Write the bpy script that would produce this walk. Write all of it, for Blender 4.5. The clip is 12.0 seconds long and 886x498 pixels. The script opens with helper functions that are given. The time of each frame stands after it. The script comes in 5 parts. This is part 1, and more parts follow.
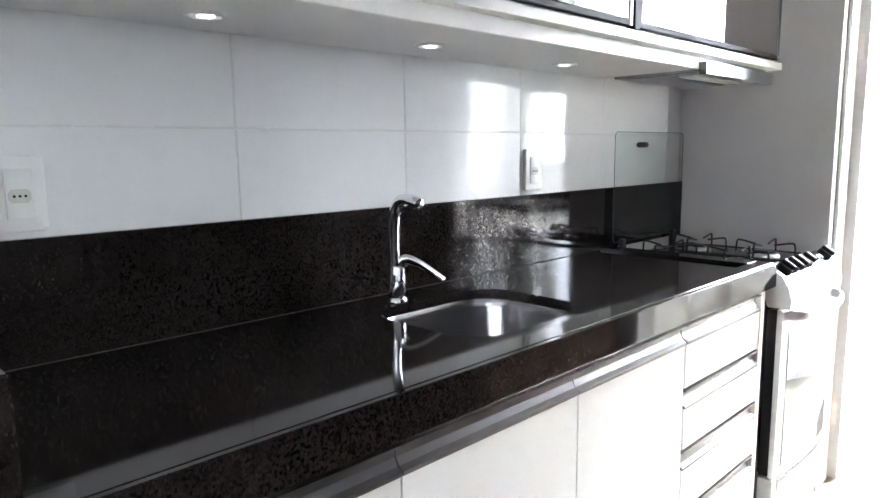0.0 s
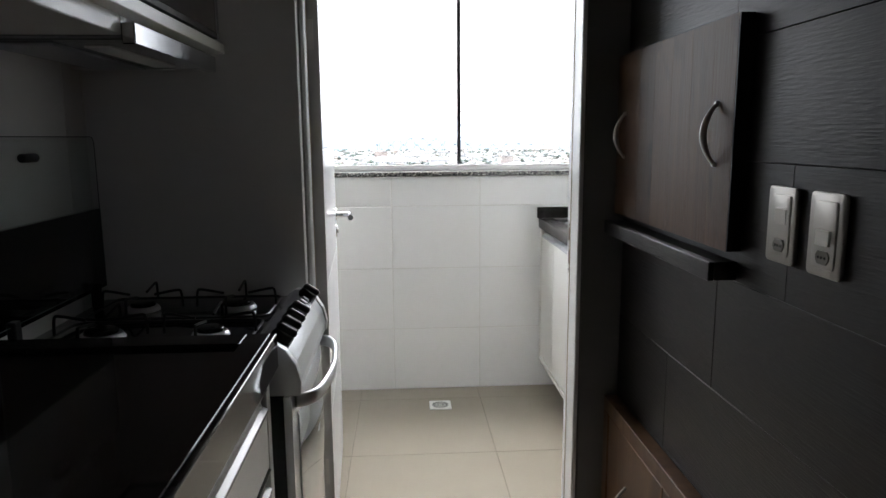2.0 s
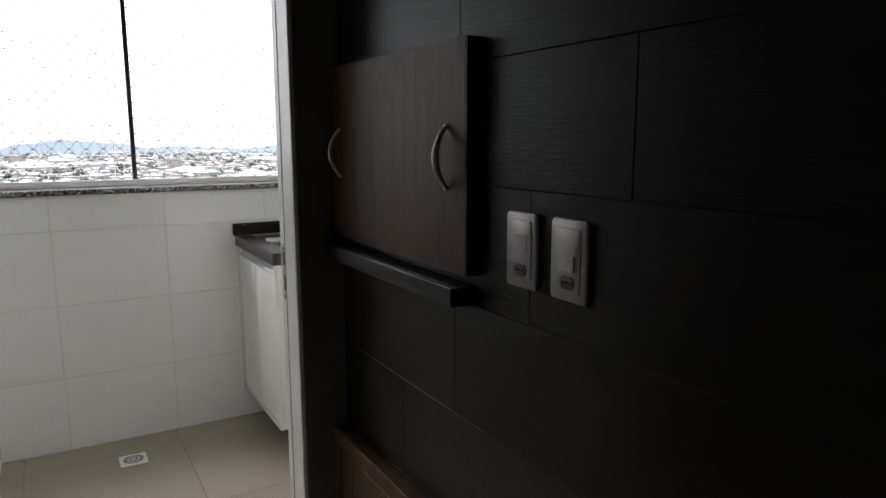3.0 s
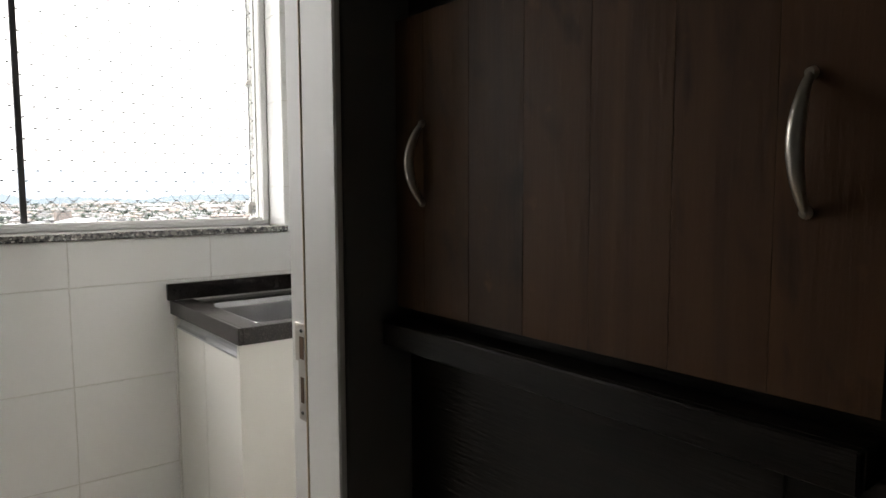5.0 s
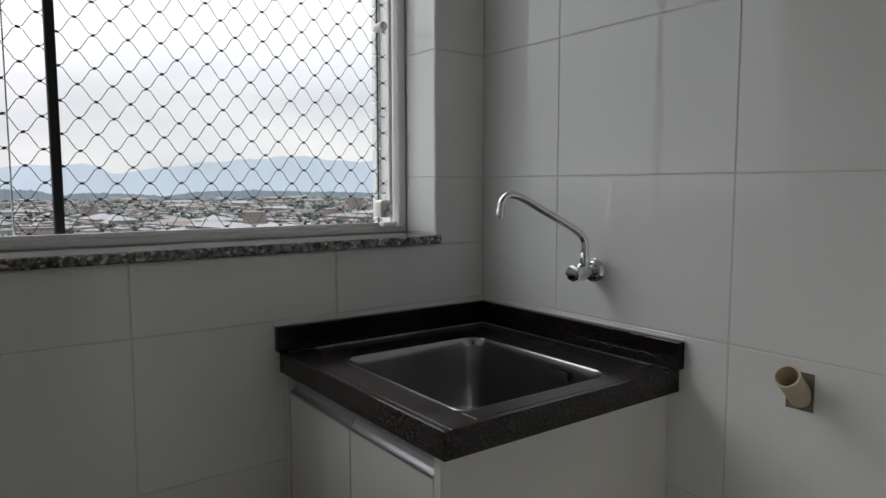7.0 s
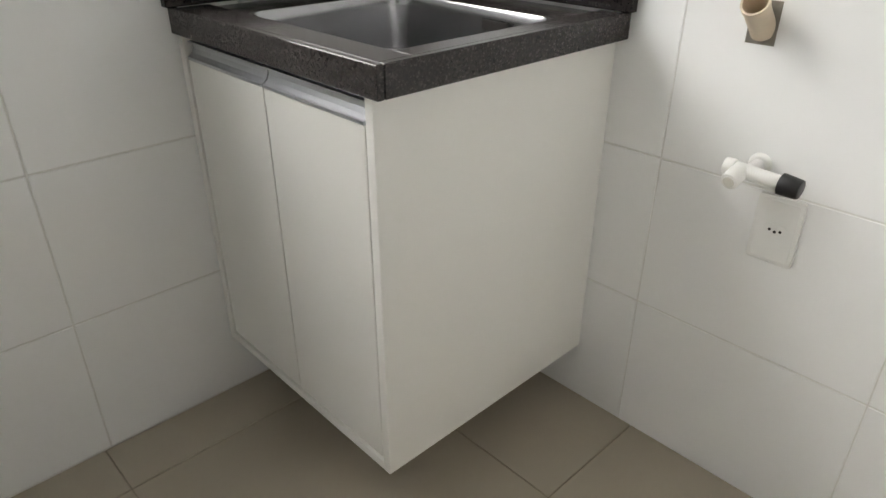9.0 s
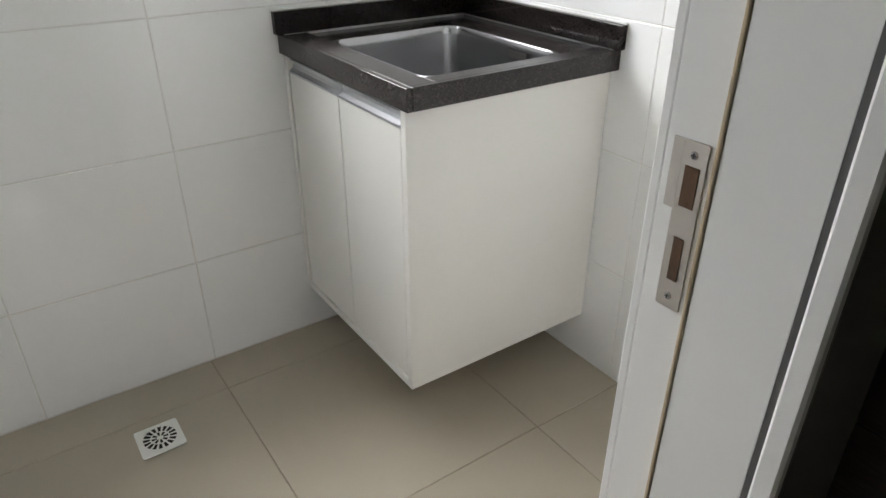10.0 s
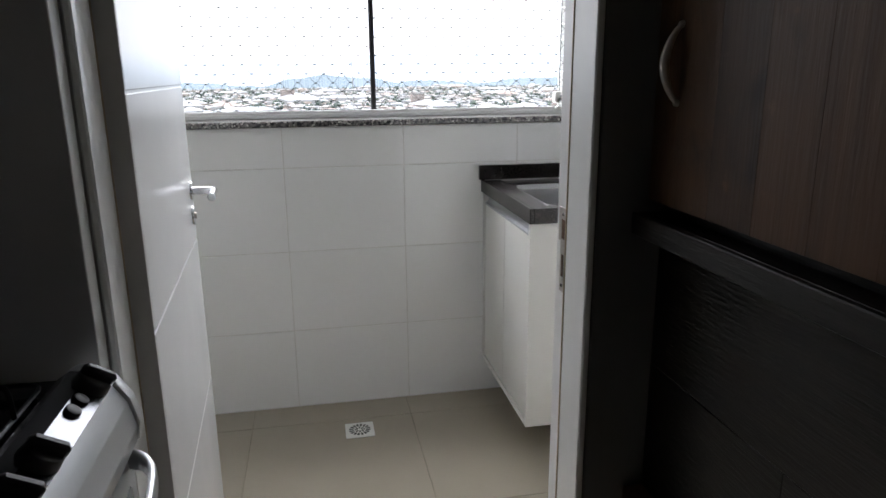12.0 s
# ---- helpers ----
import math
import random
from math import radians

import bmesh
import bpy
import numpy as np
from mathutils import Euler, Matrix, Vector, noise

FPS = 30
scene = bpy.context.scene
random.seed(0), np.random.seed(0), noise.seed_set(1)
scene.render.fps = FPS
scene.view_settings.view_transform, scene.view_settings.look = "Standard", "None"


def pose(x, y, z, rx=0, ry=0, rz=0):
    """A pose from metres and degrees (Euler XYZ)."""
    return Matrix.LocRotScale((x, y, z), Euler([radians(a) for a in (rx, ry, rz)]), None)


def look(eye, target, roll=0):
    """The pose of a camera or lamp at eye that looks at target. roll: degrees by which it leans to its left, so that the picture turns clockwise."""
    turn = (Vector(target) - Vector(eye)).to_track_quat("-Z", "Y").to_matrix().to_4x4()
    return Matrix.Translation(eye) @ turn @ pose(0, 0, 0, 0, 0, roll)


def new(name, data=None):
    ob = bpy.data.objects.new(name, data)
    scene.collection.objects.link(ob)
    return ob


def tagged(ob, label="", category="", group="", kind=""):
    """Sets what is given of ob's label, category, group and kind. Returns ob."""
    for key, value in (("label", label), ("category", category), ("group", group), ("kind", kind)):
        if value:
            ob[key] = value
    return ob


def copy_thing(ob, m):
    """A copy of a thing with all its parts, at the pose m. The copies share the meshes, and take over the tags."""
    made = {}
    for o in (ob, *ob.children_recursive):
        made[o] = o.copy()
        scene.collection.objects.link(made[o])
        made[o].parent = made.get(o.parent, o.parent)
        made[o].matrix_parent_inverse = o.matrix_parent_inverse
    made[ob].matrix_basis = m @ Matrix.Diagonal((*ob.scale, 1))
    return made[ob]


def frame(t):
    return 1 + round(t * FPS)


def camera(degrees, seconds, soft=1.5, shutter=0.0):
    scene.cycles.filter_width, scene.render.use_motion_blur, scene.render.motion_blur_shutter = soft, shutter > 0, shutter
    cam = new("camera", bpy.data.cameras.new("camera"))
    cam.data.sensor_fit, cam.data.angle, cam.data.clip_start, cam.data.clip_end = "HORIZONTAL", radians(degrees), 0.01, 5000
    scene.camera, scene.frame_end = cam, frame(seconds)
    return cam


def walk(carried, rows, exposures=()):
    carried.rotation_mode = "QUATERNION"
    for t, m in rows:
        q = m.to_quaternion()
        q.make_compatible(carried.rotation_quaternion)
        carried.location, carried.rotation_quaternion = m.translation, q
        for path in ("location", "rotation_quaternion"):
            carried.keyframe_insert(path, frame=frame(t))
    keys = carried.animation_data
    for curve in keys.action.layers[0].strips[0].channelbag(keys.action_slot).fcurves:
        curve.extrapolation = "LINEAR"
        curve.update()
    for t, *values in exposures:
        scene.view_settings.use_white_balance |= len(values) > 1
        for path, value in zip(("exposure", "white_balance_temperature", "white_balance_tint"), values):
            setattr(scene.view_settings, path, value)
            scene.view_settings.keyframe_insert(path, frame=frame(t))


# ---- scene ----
cam = camera(66.6, 12.0)
PATH = [
    (0, (-0.855, -4.118, 1.258), (-2.258, -2.722, 0.968), -0.7),
    (0.5, (-1.033, -3.989, 1.297), (-2.172, -2.373, 0.994), -1.0),
    (1, (-1.195, -3.788, 1.312), (-1.977, -1.975, 0.995), -0.7),
    (1.5, (-1.253, -3.59, 1.31), (-1.616, -1.65, 0.986), -0.6),
    (2, (-1.279, -3.393, 1.305), (-1.163, -1.423, 0.978), -0.4),
    (2.5, (-1.288, -3.289, 1.322), (-0.668, -1.415, 1.0), -0.1),
    (3, (-1.329, -3.216, 1.341), (-0.333, -1.511, 1.019), -0.1),
    (3.2, (-1.332, -3.193, 1.347), (-0.252, -1.537, 1.044), 0.2),
    (4.8, (-1.252, -2.509, 1.272), (-0.017, -0.946, 1.091), -0.2),
    (5, (-1.263, -2.375, 1.271), (-0.032, -0.808, 1.093), -0.2),
    (5.5, (-1.293, -2.085, 1.291), (-0.068, -0.514, 1.114), -0.2),
    (6, (-1.257, -1.821, 1.281), (-0.057, -0.23, 1.109), 0.0),
    (6.5, (-1.207, -1.609, 1.273), (-0.034, 0.0, 1.102), 0.1),
    (6.7, (-1.187, -1.515, 1.27), (-0.019, 0.098, 1.097), 0.1),
    (8.3, (-1.123, -1.243, 1.127), (0.202, 0.118, 0.5), 0.2),
    (8.5, (-1.109, -1.244, 1.105), (0.18, 0.077, 0.336), 0.1),
    (9, (-1.122, -1.299, 1.101), (0.092, -0.031, 0.142), 0.2),
    (9.5, (-1.197, -1.465, 1.167), (-0.046, -0.167, 0.171), 0.2),
    (10, (-1.248, -1.684, 1.242), (-0.246, -0.247, 0.278), 0.1),
    (10.5, (-1.272, -1.958, 1.295), (-0.544, -0.267, 0.513), 0.2),
    (11, (-1.307, -2.167, 1.325), (-0.874, -0.323, 0.678), -0.1),
    (11.5, (-1.274, -2.351, 1.311), (-0.911, -0.461, 0.763), -0.3),
    (12, (-1.226, -2.546, 1.296), (-0.864, -0.644, 0.793), -0.5),
]
EXPOSURES = [(0.0, 6.3, 6250, 12), (0.5, 6.0, 6250, 12), (1.0, 4.6, 6300, 11), (1.5, 3.65, 6400, 10), (2.0, 2.8, 6500, 11), (2.5, 2.35, 6600, 11), (3.0, 2.0, 6700, 10), (5.0, 2.15, 7200, 11), (5.5, 1.6, 7200, 11),
             (6.0, 0.9, 7000, 10), (6.5, 0.35, 6650, 9), (8.3, 1.05, 7100, 12), (8.5, 1.5, 7050, 11), (9.0, 2.25, 7000, 10), (9.5, 2.3, 6850, 10), (10.0, 2.5, 6700, 10), (10.5, 2.7, 6600, 10), (11.0, 2.65, 6550, 11), (11.5, 2.35, 6500, 11), (12.0, 2.05, 6450, 12)]
walk(cam, [(t, look(eye, target, roll)) for t, eye, target, roll in PATH], EXPOSURES)
LED, ZENITH = 0.07, 4.7

# ---- world and light ----
world = bpy.data.worlds.new("world")
scene.world = world
world.use_nodes = True
wt = world.node_tree
wt.nodes.clear()
w_out = wt.nodes.new("ShaderNodeOutputWorld")
w_bg = wt.nodes.new("ShaderNodeBackground")
w_sky = wt.nodes.new("ShaderNodeTexSky")
w_sky.sky_type, w_sky.sun_disc = "NISHITA", False
w_sky.sun_elevation, w_sky.sun_rotation = radians(47), radians(-7)
w_sky.air_density, w_sky.dust_density = 1.0, 3.0
w_gain = wt.nodes.new("ShaderNodeVectorMath")
w_gain.operation = "SCALE"
w_gain.inputs["Scale"].default_value = 0.09
w_co = wt.nodes.new("ShaderNodeTexCoord")
w_map = wt.nodes.new("ShaderNodeMapping")
w_map.inputs["Scale"].default_value = (1.2, 1.2, 4.0)
w_noise = wt.nodes.new("ShaderNodeTexNoise")
w_noise.inputs["Scale"].default_value = 2.2
w_noise.inputs["Detail"].default_value = 6
w_ramp = wt.nodes.new("ShaderNodeValToRGB")
w_ramp.color_ramp.elements[0].position, w_ramp.color_ramp.elements[0].color = 0.30, (0.55, 0.58, 0.66, 1)
w_ramp.color_ramp.elements[1].position, w_ramp.color_ramp.elements[1].color = 0.72, (0.83, 0.835, 0.875, 1)
w_mix = wt.nodes.new("ShaderNodeMixRGB")
w_mix.inputs["Fac"].default_value = 0.92
wt.links.new(w_co.outputs["Generated"], w_map.inputs["Vector"])
wt.links.new(w_map.outputs["Vector"], w_noise.inputs["Vector"])
wt.links.new(w_noise.outputs["Fac"], w_ramp.inputs["Fac"])
wt.links.new(w_sky.outputs["Color"], w_gain.inputs["Vector"])
wt.links.new(w_gain.outputs["Vector"], w_mix.inputs["Color1"])
wt.links.new(w_ramp.outputs["Color"], w_mix.inputs["Color2"])
# an overcast sky grows brighter towards the zenith
w_sep = wt.nodes.new("ShaderNodeSeparateXYZ")
w_rise = wt.nodes.new("ShaderNodeMapRange")
w_rise.inputs["From Min"].default_value, w_rise.inputs["From Max"].default_value = 0.12, 1.0
w_rise.inputs["To Min"].default_value, w_rise.inputs["To Max"].default_value = 1.0, ZENITH
w_up = wt.nodes.new("ShaderNodeVectorMath")
w_up.operation = "SCALE"
wt.links.new(w_co.outputs["Generated"], w_sep.inputs["Vector"])
wt.links.new(w_sep.outputs["Z"], w_rise.inputs["Value"])
wt.links.new(w_mix.outputs["Color"], w_up.inputs[0])
wt.links.new(w_rise.outputs["Result"], w_up.inputs["Scale"])
wt.links.new(w_up.outputs["Vector"], w_bg.inputs["Color"])
w_bg.inputs["Strength"].default_value = 1.0
wt.links.new(w_bg.outputs["Background"], w_out.inputs["Surface"])

sun = new("sun", bpy.data.lights.new("sun", "SUN"))
sun.data.energy, sun.data.angle, sun.data.color = 0.55, radians(60), (1.0, 0.97, 0.93)
sun.matrix_basis = look((-3, 24, 26), (0, 0, 0))


# ---- materials ----
def tree(name):
    m = bpy.data.materials.new(name)
    m.use_nodes = True
    nt = m.node_tree
    return m, nt, nt.nodes["Principled BSDF"]


def plain(name, color, rough=0.5, metal=0.0, grain=0.06, scale=6.0, bump=0.05, fine=90.0, spec=0.5, coat=0.0):
    """A surface with slow colour drift, roughness drift and fine relief."""
    m, nt, b = tree(name)
    co = nt.nodes.new("ShaderNodeTexCoord")
    n1 = nt.nodes.new("ShaderNodeTexNoise")
    n1.inputs["Scale"].default_value, n1.inputs["Detail"].default_value = scale, 5
    n2 = nt.nodes.new("ShaderNodeTexNoise")
    n2.inputs["Scale"].default_value, n2.inputs["Detail"].default_value = fine, 3
    nt.links.new(co.outputs["Object"], n1.inputs["Vector"])
    nt.links.new(co.outputs["Object"], n2.inputs["Vector"])
    info = nt.nodes.new("ShaderNodeObjectInfo")
    add = nt.nodes.new("ShaderNodeMath")
    add.operation = "MULTIPLY_ADD"
    add.inputs[1].default_value, add.inputs[2].default_value = 0.35, 0.0
    nt.links.new(info.outputs["Random"], add.inputs[0])
    mix = nt.nodes.new("ShaderNodeMath")
    mix.operation = "ADD"
    nt.links.new(n1.outputs["Fac"], mix.inputs[0])
    nt.links.new(add.outputs[0], mix.inputs[1])
    ramp = nt.nodes.new("ShaderNodeValToRGB")
    lo = tuple(max(0, c * (1 - grain)) for c in color)
    hi = tuple(min(1, c * (1 + grain)) for c in color)
    ramp.color_ramp.elements[0].position, ramp.color_ramp.elements[0].color = 0.35, (*lo, 1)
    ramp.color_ramp.elements[1].position, ramp.color_ramp.elements[1].color = 0.95, (*hi, 1)
    nt.links.new(mix.outputs[0], ramp.inputs["Fac"])
    nt.links.new(ramp.outputs["Color"], b.inputs["Base Color"])
    rr = nt.nodes.new("ShaderNodeMapRange")
    rr.inputs["To Min"].default_value, rr.inputs["To Max"].default_value = max(0.02, rough * 0.8), min(1, rough * 1.2)
    nt.links.new(n1.outputs["Fac"], rr.inputs["Value"])
    nt.links.new(rr.outputs["Result"], b.inputs["Roughness"])
    b.inputs["Metallic"].default_value = metal
    b.inputs["Specular IOR Level"].default_value = spec
    b.inputs["Coat Weight"].default_value = coat
    if bump:
        bp = nt.nodes.new("ShaderNodeBump")
        bp.inputs["Strength"].default_value, bp.inputs["Distance"].default_value = bump, 0.002
        nt.links.new(n2.outputs["Fac"], bp.inputs["Height"])
        nt.links.new(bp.outputs["Normal"], b.inputs["Normal"])
    return m


def metal(name, color, rough, metallic=1.0):
    """Brushed or painted metal: even gloss, faint streaks of tone along the piece."""
    m, nt, b = tree(name)
    co = nt.nodes.new("ShaderNodeTexCoord")
    mp = nt.nodes.new("ShaderNodeMapping")
    mp.inputs["Scale"].default_value = (120, 0.8, 120)
    n1 = nt.nodes.new("ShaderNodeTexNoise")
    n1.inputs["Scale"].default_value, n1.inputs["Detail"].default_value = 3.0, 3
    nt.links.new(co.outputs["Object"], mp.inputs["Vector"])
    nt.links.new(mp.outputs["Vector"], n1.inputs["Vector"])
    ramp = nt.nodes.new("ShaderNodeValToRGB")
    ramp.color_ramp.elements[0].color = (*(c * 0.97 for c in color), 1)
    ramp.color_ramp.elements[1].color = (*(c * 1.03 for c in color), 1)
    nt.links.new(n1.outputs["Fac"], ramp.inputs["Fac"])
    nt.links.new(ramp.outputs["Color"], b.inputs["Base Color"])
    b.inputs["Roughness"].default_value = rough
    b.inputs["Metallic"].default_value = metallic
    return m


def granite(name, dark, mid, fleck, rough=0.07, scale=130.0, spec=0.33):
    m, nt, b = tree(name)
    co = nt.nodes.new("ShaderNodeTexCoord")
    vo = nt.nodes.new("ShaderNodeTexVoronoi")
    vo.inputs["Scale"].default_value = scale
    vo.inputs["Randomness"].default_value = 1.0
    mp = nt.nodes.new("ShaderNodeMapping")
    mp.inputs["Rotation"].default_value = (0.6, 0.5, 0.7)
    mp.inputs["Scale"].default_value = (1.0, 2.6, 1.0)
    nt.links.new(co.outputs["Object"], mp.inputs["Vector"])
    nt.links.new(mp.outputs["Vector"], vo.inputs["Vector"])
    n1 = nt.nodes.new("ShaderNodeTexNoise")
    n1.inputs["Scale"].default_value, n1.inputs["Detail"].default_value = scale * 0.6, 4
    n2 = nt.nodes.new("ShaderNodeTexNoise")
    n2.inputs["Scale"].default_value, n2.inputs["Detail"].default_value = 5, 4
    for n in (n1, n2):
        nt.links.new(co.outputs["Object"], n.inputs["Vector"])
    r1 = nt.nodes.new("ShaderNodeValToRGB")
    r1.color_ramp.elements[0].position, r1.color_ramp.elements[0].color = 0.40, (*dark, 1)
    r1.color_ramp.elements[1].position, r1.color_ramp.elements[1].color = 0.62, (*mid, 1)
    nt.links.new(n1.outputs["Fac"], r1.inputs["Fac"])
    sep = nt.nodes.new("ShaderNodeSeparateColor")
    nt.links.new(vo.outputs["Color"], sep.inputs["Color"])
    r2 = nt.nodes.new("ShaderNodeValToRGB")
    r2.color_ramp.elements[0].position, r2.color_ramp.elements[0].color = 0.80, (0, 0, 0, 1)
    r2.color_ramp.elements[1].position, r2.color_ramp.elements[1].color = 0.97, (1, 1, 1, 1)
    nt.links.new(sep.outputs["Red"], r2.inputs["Fac"])
    mix = nt.nodes.new("ShaderNodeMixRGB")
    mix.inputs["Color2"].default_value = (*fleck, 1)
    nt.links.new(r2.outputs["Color"], mix.inputs["Fac"])
    nt.links.new(r1.outputs["Color"], mix.inputs["Color1"])
    nt.links.new(mix.outputs["Color"], b.inputs["Base Color"])
    rr = nt.nodes.new("ShaderNodeMapRange")
    rr.inputs["To Min"].default_value, rr.inputs["To Max"].default_value = rough * 0.7, rough * 1.6
    nt.links.new(n2.outputs["Fac"], rr.inputs["Value"])
    nt.links.new(rr.outputs["Result"], b.inputs["Roughness"])
    b.inputs["Specular IOR Level"].default_value = spec
    return m


def wood(name, dark, light, axis="Y", rough=0.45, scale=3.0, relief=0.25, worn=0.0, spec=0.5, knots=0.0):
    """Grain stretched along one axis, with knots, saw relief and worn light marks."""
    m, nt, b = tree(name)
    co = nt.nodes.new("ShaderNodeTexCoord")
    info = nt.nodes.new("ShaderNodeObjectInfo")
    off = nt.nodes.new("ShaderNodeVectorMath")
    off.operation = "SCALE"
    off.inputs[0].default_value = (7.0, 11.0, 5.0)
    nt.links.new(info.outputs["Random"], off.inputs["Scale"])
    add = nt.nodes.new("ShaderNodeVectorMath")
    nt.links.new(co.outputs["Object"], add.inputs[0])
    nt.links.new(off.outputs["Vector"], add.inputs[1])
    mp = nt.nodes.new("ShaderNodeMapping")
    stretch = {"X": (1.2, 14, 14), "Y": (14, 1.2, 14), "Z": (14, 14, 1.2)}[axis]
    mp.inputs["Scale"].default_value = stretch
    nt.links.new(add.outputs["Vector"], mp.inputs["Vector"])
    n1 = nt.nodes.new("ShaderNodeTexNoise")
    n1.inputs["Scale"].default_value, n1.inputs["Detail"].default_value, n1.inputs["Distortion"].default_value = scale, 8, 0.8
    nt.links.new(mp.outputs["Vector"], n1.inputs["Vector"])
    n2 = nt.nodes.new("ShaderNodeTexNoise")
    n2.inputs["Scale"].default_value, n2.inputs["Detail"].default_value = scale * 8, 4
    nt.links.new(mp.outputs["Vector"], n2.inputs["Vector"])
    n3 = nt.nodes.new("ShaderNodeTexNoise")
    n3.inputs["Scale"].default_value, n3.inputs["Detail"].default_value = 26, 6
    nt.links.new(add.outputs["Vector"], n3.inputs["Vector"])
    r1 = nt.nodes.new("ShaderNodeValToRGB")
    r1.color_ramp.elements[0].position, r1.color_ramp.elements[0].color = 0.32, (*dark, 1)
    r1.color_ramp.elements[1].position, r1.color_ramp.elements[1].color = 0.70, (*light, 1)
    nt.links.new(n1.outputs["Fac"], r1.inputs["Fac"])
    hue = nt.nodes.new("ShaderNodeHueSaturation")
    val = nt.nodes.new("ShaderNodeMapRange")
    val.inputs["To Min"].default_value, val.inputs["To Max"].default_value = 0.75, 1.25
    nt.links.new(info.outputs["Random"], val.inputs["Value"])
    nt.links.new(val.outputs["Result"], hue.inputs["Value"])
    nt.links.new(r1.outputs["Color"], hue.inputs["Color"])
    r3 = nt.nodes.new("ShaderNodeValToRGB")
    r3.color_ramp.elements[0].position, r3.color_ramp.elements[0].color = 0.66, (0, 0, 0, 1)
    r3.color_ramp.elements[1].position, r3.color_ramp.elements[1].color = 0.80, (worn, worn, worn, 1)
    nt.links.new(n3.outputs["Fac"], r3.inputs["Fac"])
    mix = nt.nodes.new("ShaderNodeMixRGB")
    mix.inputs["Color2"].default_value = (*(min(1, c * 1.9) for c in light), 1)
    nt.links.new(r3.outputs["Color"], mix.inputs["Fac"])
    nt.links.new(hue.outputs["Color"], mix.inputs["Color1"])
    # dark burnt patches and knots, longer along the grain
    mk = nt.nodes.new("ShaderNodeMapping")
    mk.inputs["Scale"].default_value = {"X": (0.45, 1, 1), "Y": (1, 0.45, 1), "Z": (1, 1, 0.45)}[axis]
    nt.links.new(add.outputs["Vector"], mk.inputs["Vector"])
    n4 = nt.nodes.new("ShaderNodeTexNoise")
    n4.inputs["Scale"].default_value, n4.inputs["Detail"].default_value, n4.inputs["Distortion"].default_value = 11, 5, 1.2
    nt.links.new(mk.outputs["Vector"], n4.inputs["Vector"])
    r4 = nt.nodes.new("ShaderNodeValToRGB")
    r4.color_ramp.elements[0].position, r4.color_ramp.elements[0].color = 0.55, (0, 0, 0, 1)
    r4.color_ramp.elements[1].position, r4.color_ramp.elements[1].color = 0.74, (knots, knots, knots, 1)
    nt.links.new(n4.outputs["Fac"], r4.inputs["Fac"])
    burn = nt.nodes.new("ShaderNodeMixRGB")
    burn.inputs["Color2"].default_value = (*(c * 0.28 for c in dark), 1)
    nt.links.new(r4.outputs["Color"], burn.inputs["Fac"])
    nt.links.new(mix.outputs["Color"], burn.inputs["Color1"])
    nt.links.new(burn.outputs["Color"], b.inputs["Base Color"])
    b.inputs["Roughness"].default_value = rough
    b.inputs["Specular IOR Level"].default_value = spec
    bp = nt.nodes.new("ShaderNodeBump")
    bp.inputs["Strength"].default_value, bp.inputs["Distance"].default_value = relief, 0.002
    nt.links.new(n2.outputs["Fac"], bp.inputs["Height"])
    nt.links.new(bp.outputs["Normal"], b.inputs["Normal"])
    return m


def clear_glass(name, tint=(0.98, 0.99, 0.985), gloss=0.7):
    m = bpy.data.materials.new(name)
    m.use_nodes = True
    nt = m.node_tree
    nt.nodes.clear()
    out = nt.nodes.new("ShaderNodeOutputMaterial")
    tr = nt.nodes.new("ShaderNodeBsdfTransparent")
    tr.inputs["Color"].default_value = (*tint, 1)
    gl = nt.nodes.new("ShaderNodeBsdfGlossy")
    gl.inputs["Roughness"].default_value = 0.01
    lw = nt.nodes.new("ShaderNodeLayerWeight")
    pw = nt.nodes.new("ShaderNodeMath")
    pw.operation = "POWER"
    pw.inputs[1].default_value = 5.0
    nt.links.new(lw.outputs["Facing"], pw.inputs[0])
    fr = nt.nodes.new("ShaderNodeMath")
    fr.operation = "MULTIPLY_ADD"
    fr.inputs[1].default_value, fr.inputs[2].default_value = 0.9 * gloss, 0.035 * gloss
    nt.links.new(pw.outputs[0], fr.inputs[0])
    mx = nt.nodes.new("ShaderNodeMixShader")
    nt.links.new(fr.outputs[0], mx.inputs["Fac"])
    nt.links.new(tr.outputs["BSDF"], mx.inputs[1])
    nt.links.new(gl.outputs["BSDF"], mx.inputs[2])
    nt.links.new(mx.outputs["Shader"], out.inputs["Surface"])
    return m


def glow(name, color, strength):
    m, nt, b = tree(name)
    b.inputs["Emission Color"].default_value = (*color, 1)
    b.inputs["Emission Strength"].default_value = strength
    b.inputs["Base Color"].default_value = (*color, 1)
    return m


M_TILE = plain("glossy_white_tile", (0.85, 0.85, 0.835), 0.04, 0, 0.015, 3, 0.008, 12, 0.62)
M_KTILE = plain("glossy_kitchen_tile", (0.80, 0.80, 0.78), 0.05, 0, 0.02, 3, 0.012, 20)
M_GROUT = plain("white_grout", (0.70, 0.69, 0.65), 0.9, 0, 0.10, 20, 0.3, 400)
M_FLOOR = plain("beige_porcelain", (0.38, 0.335, 0.265), 0.24, 0, 0.05, 4, 0.03, 60)
M_FGROUT = plain("floor_grout", (0.22, 0.185, 0.14), 0.9, 0, 0.45, 5, 0.3, 400)
M_PAINT = plain("white_wall_paint", (0.84, 0.835, 0.815), 0.8, 0, 0.03, 2, 0.1, 250)
M_CEIL = plain("white_ceiling_paint", (0.86, 0.86, 0.845), 0.9, 0, 0.02, 2, 0.1, 200)
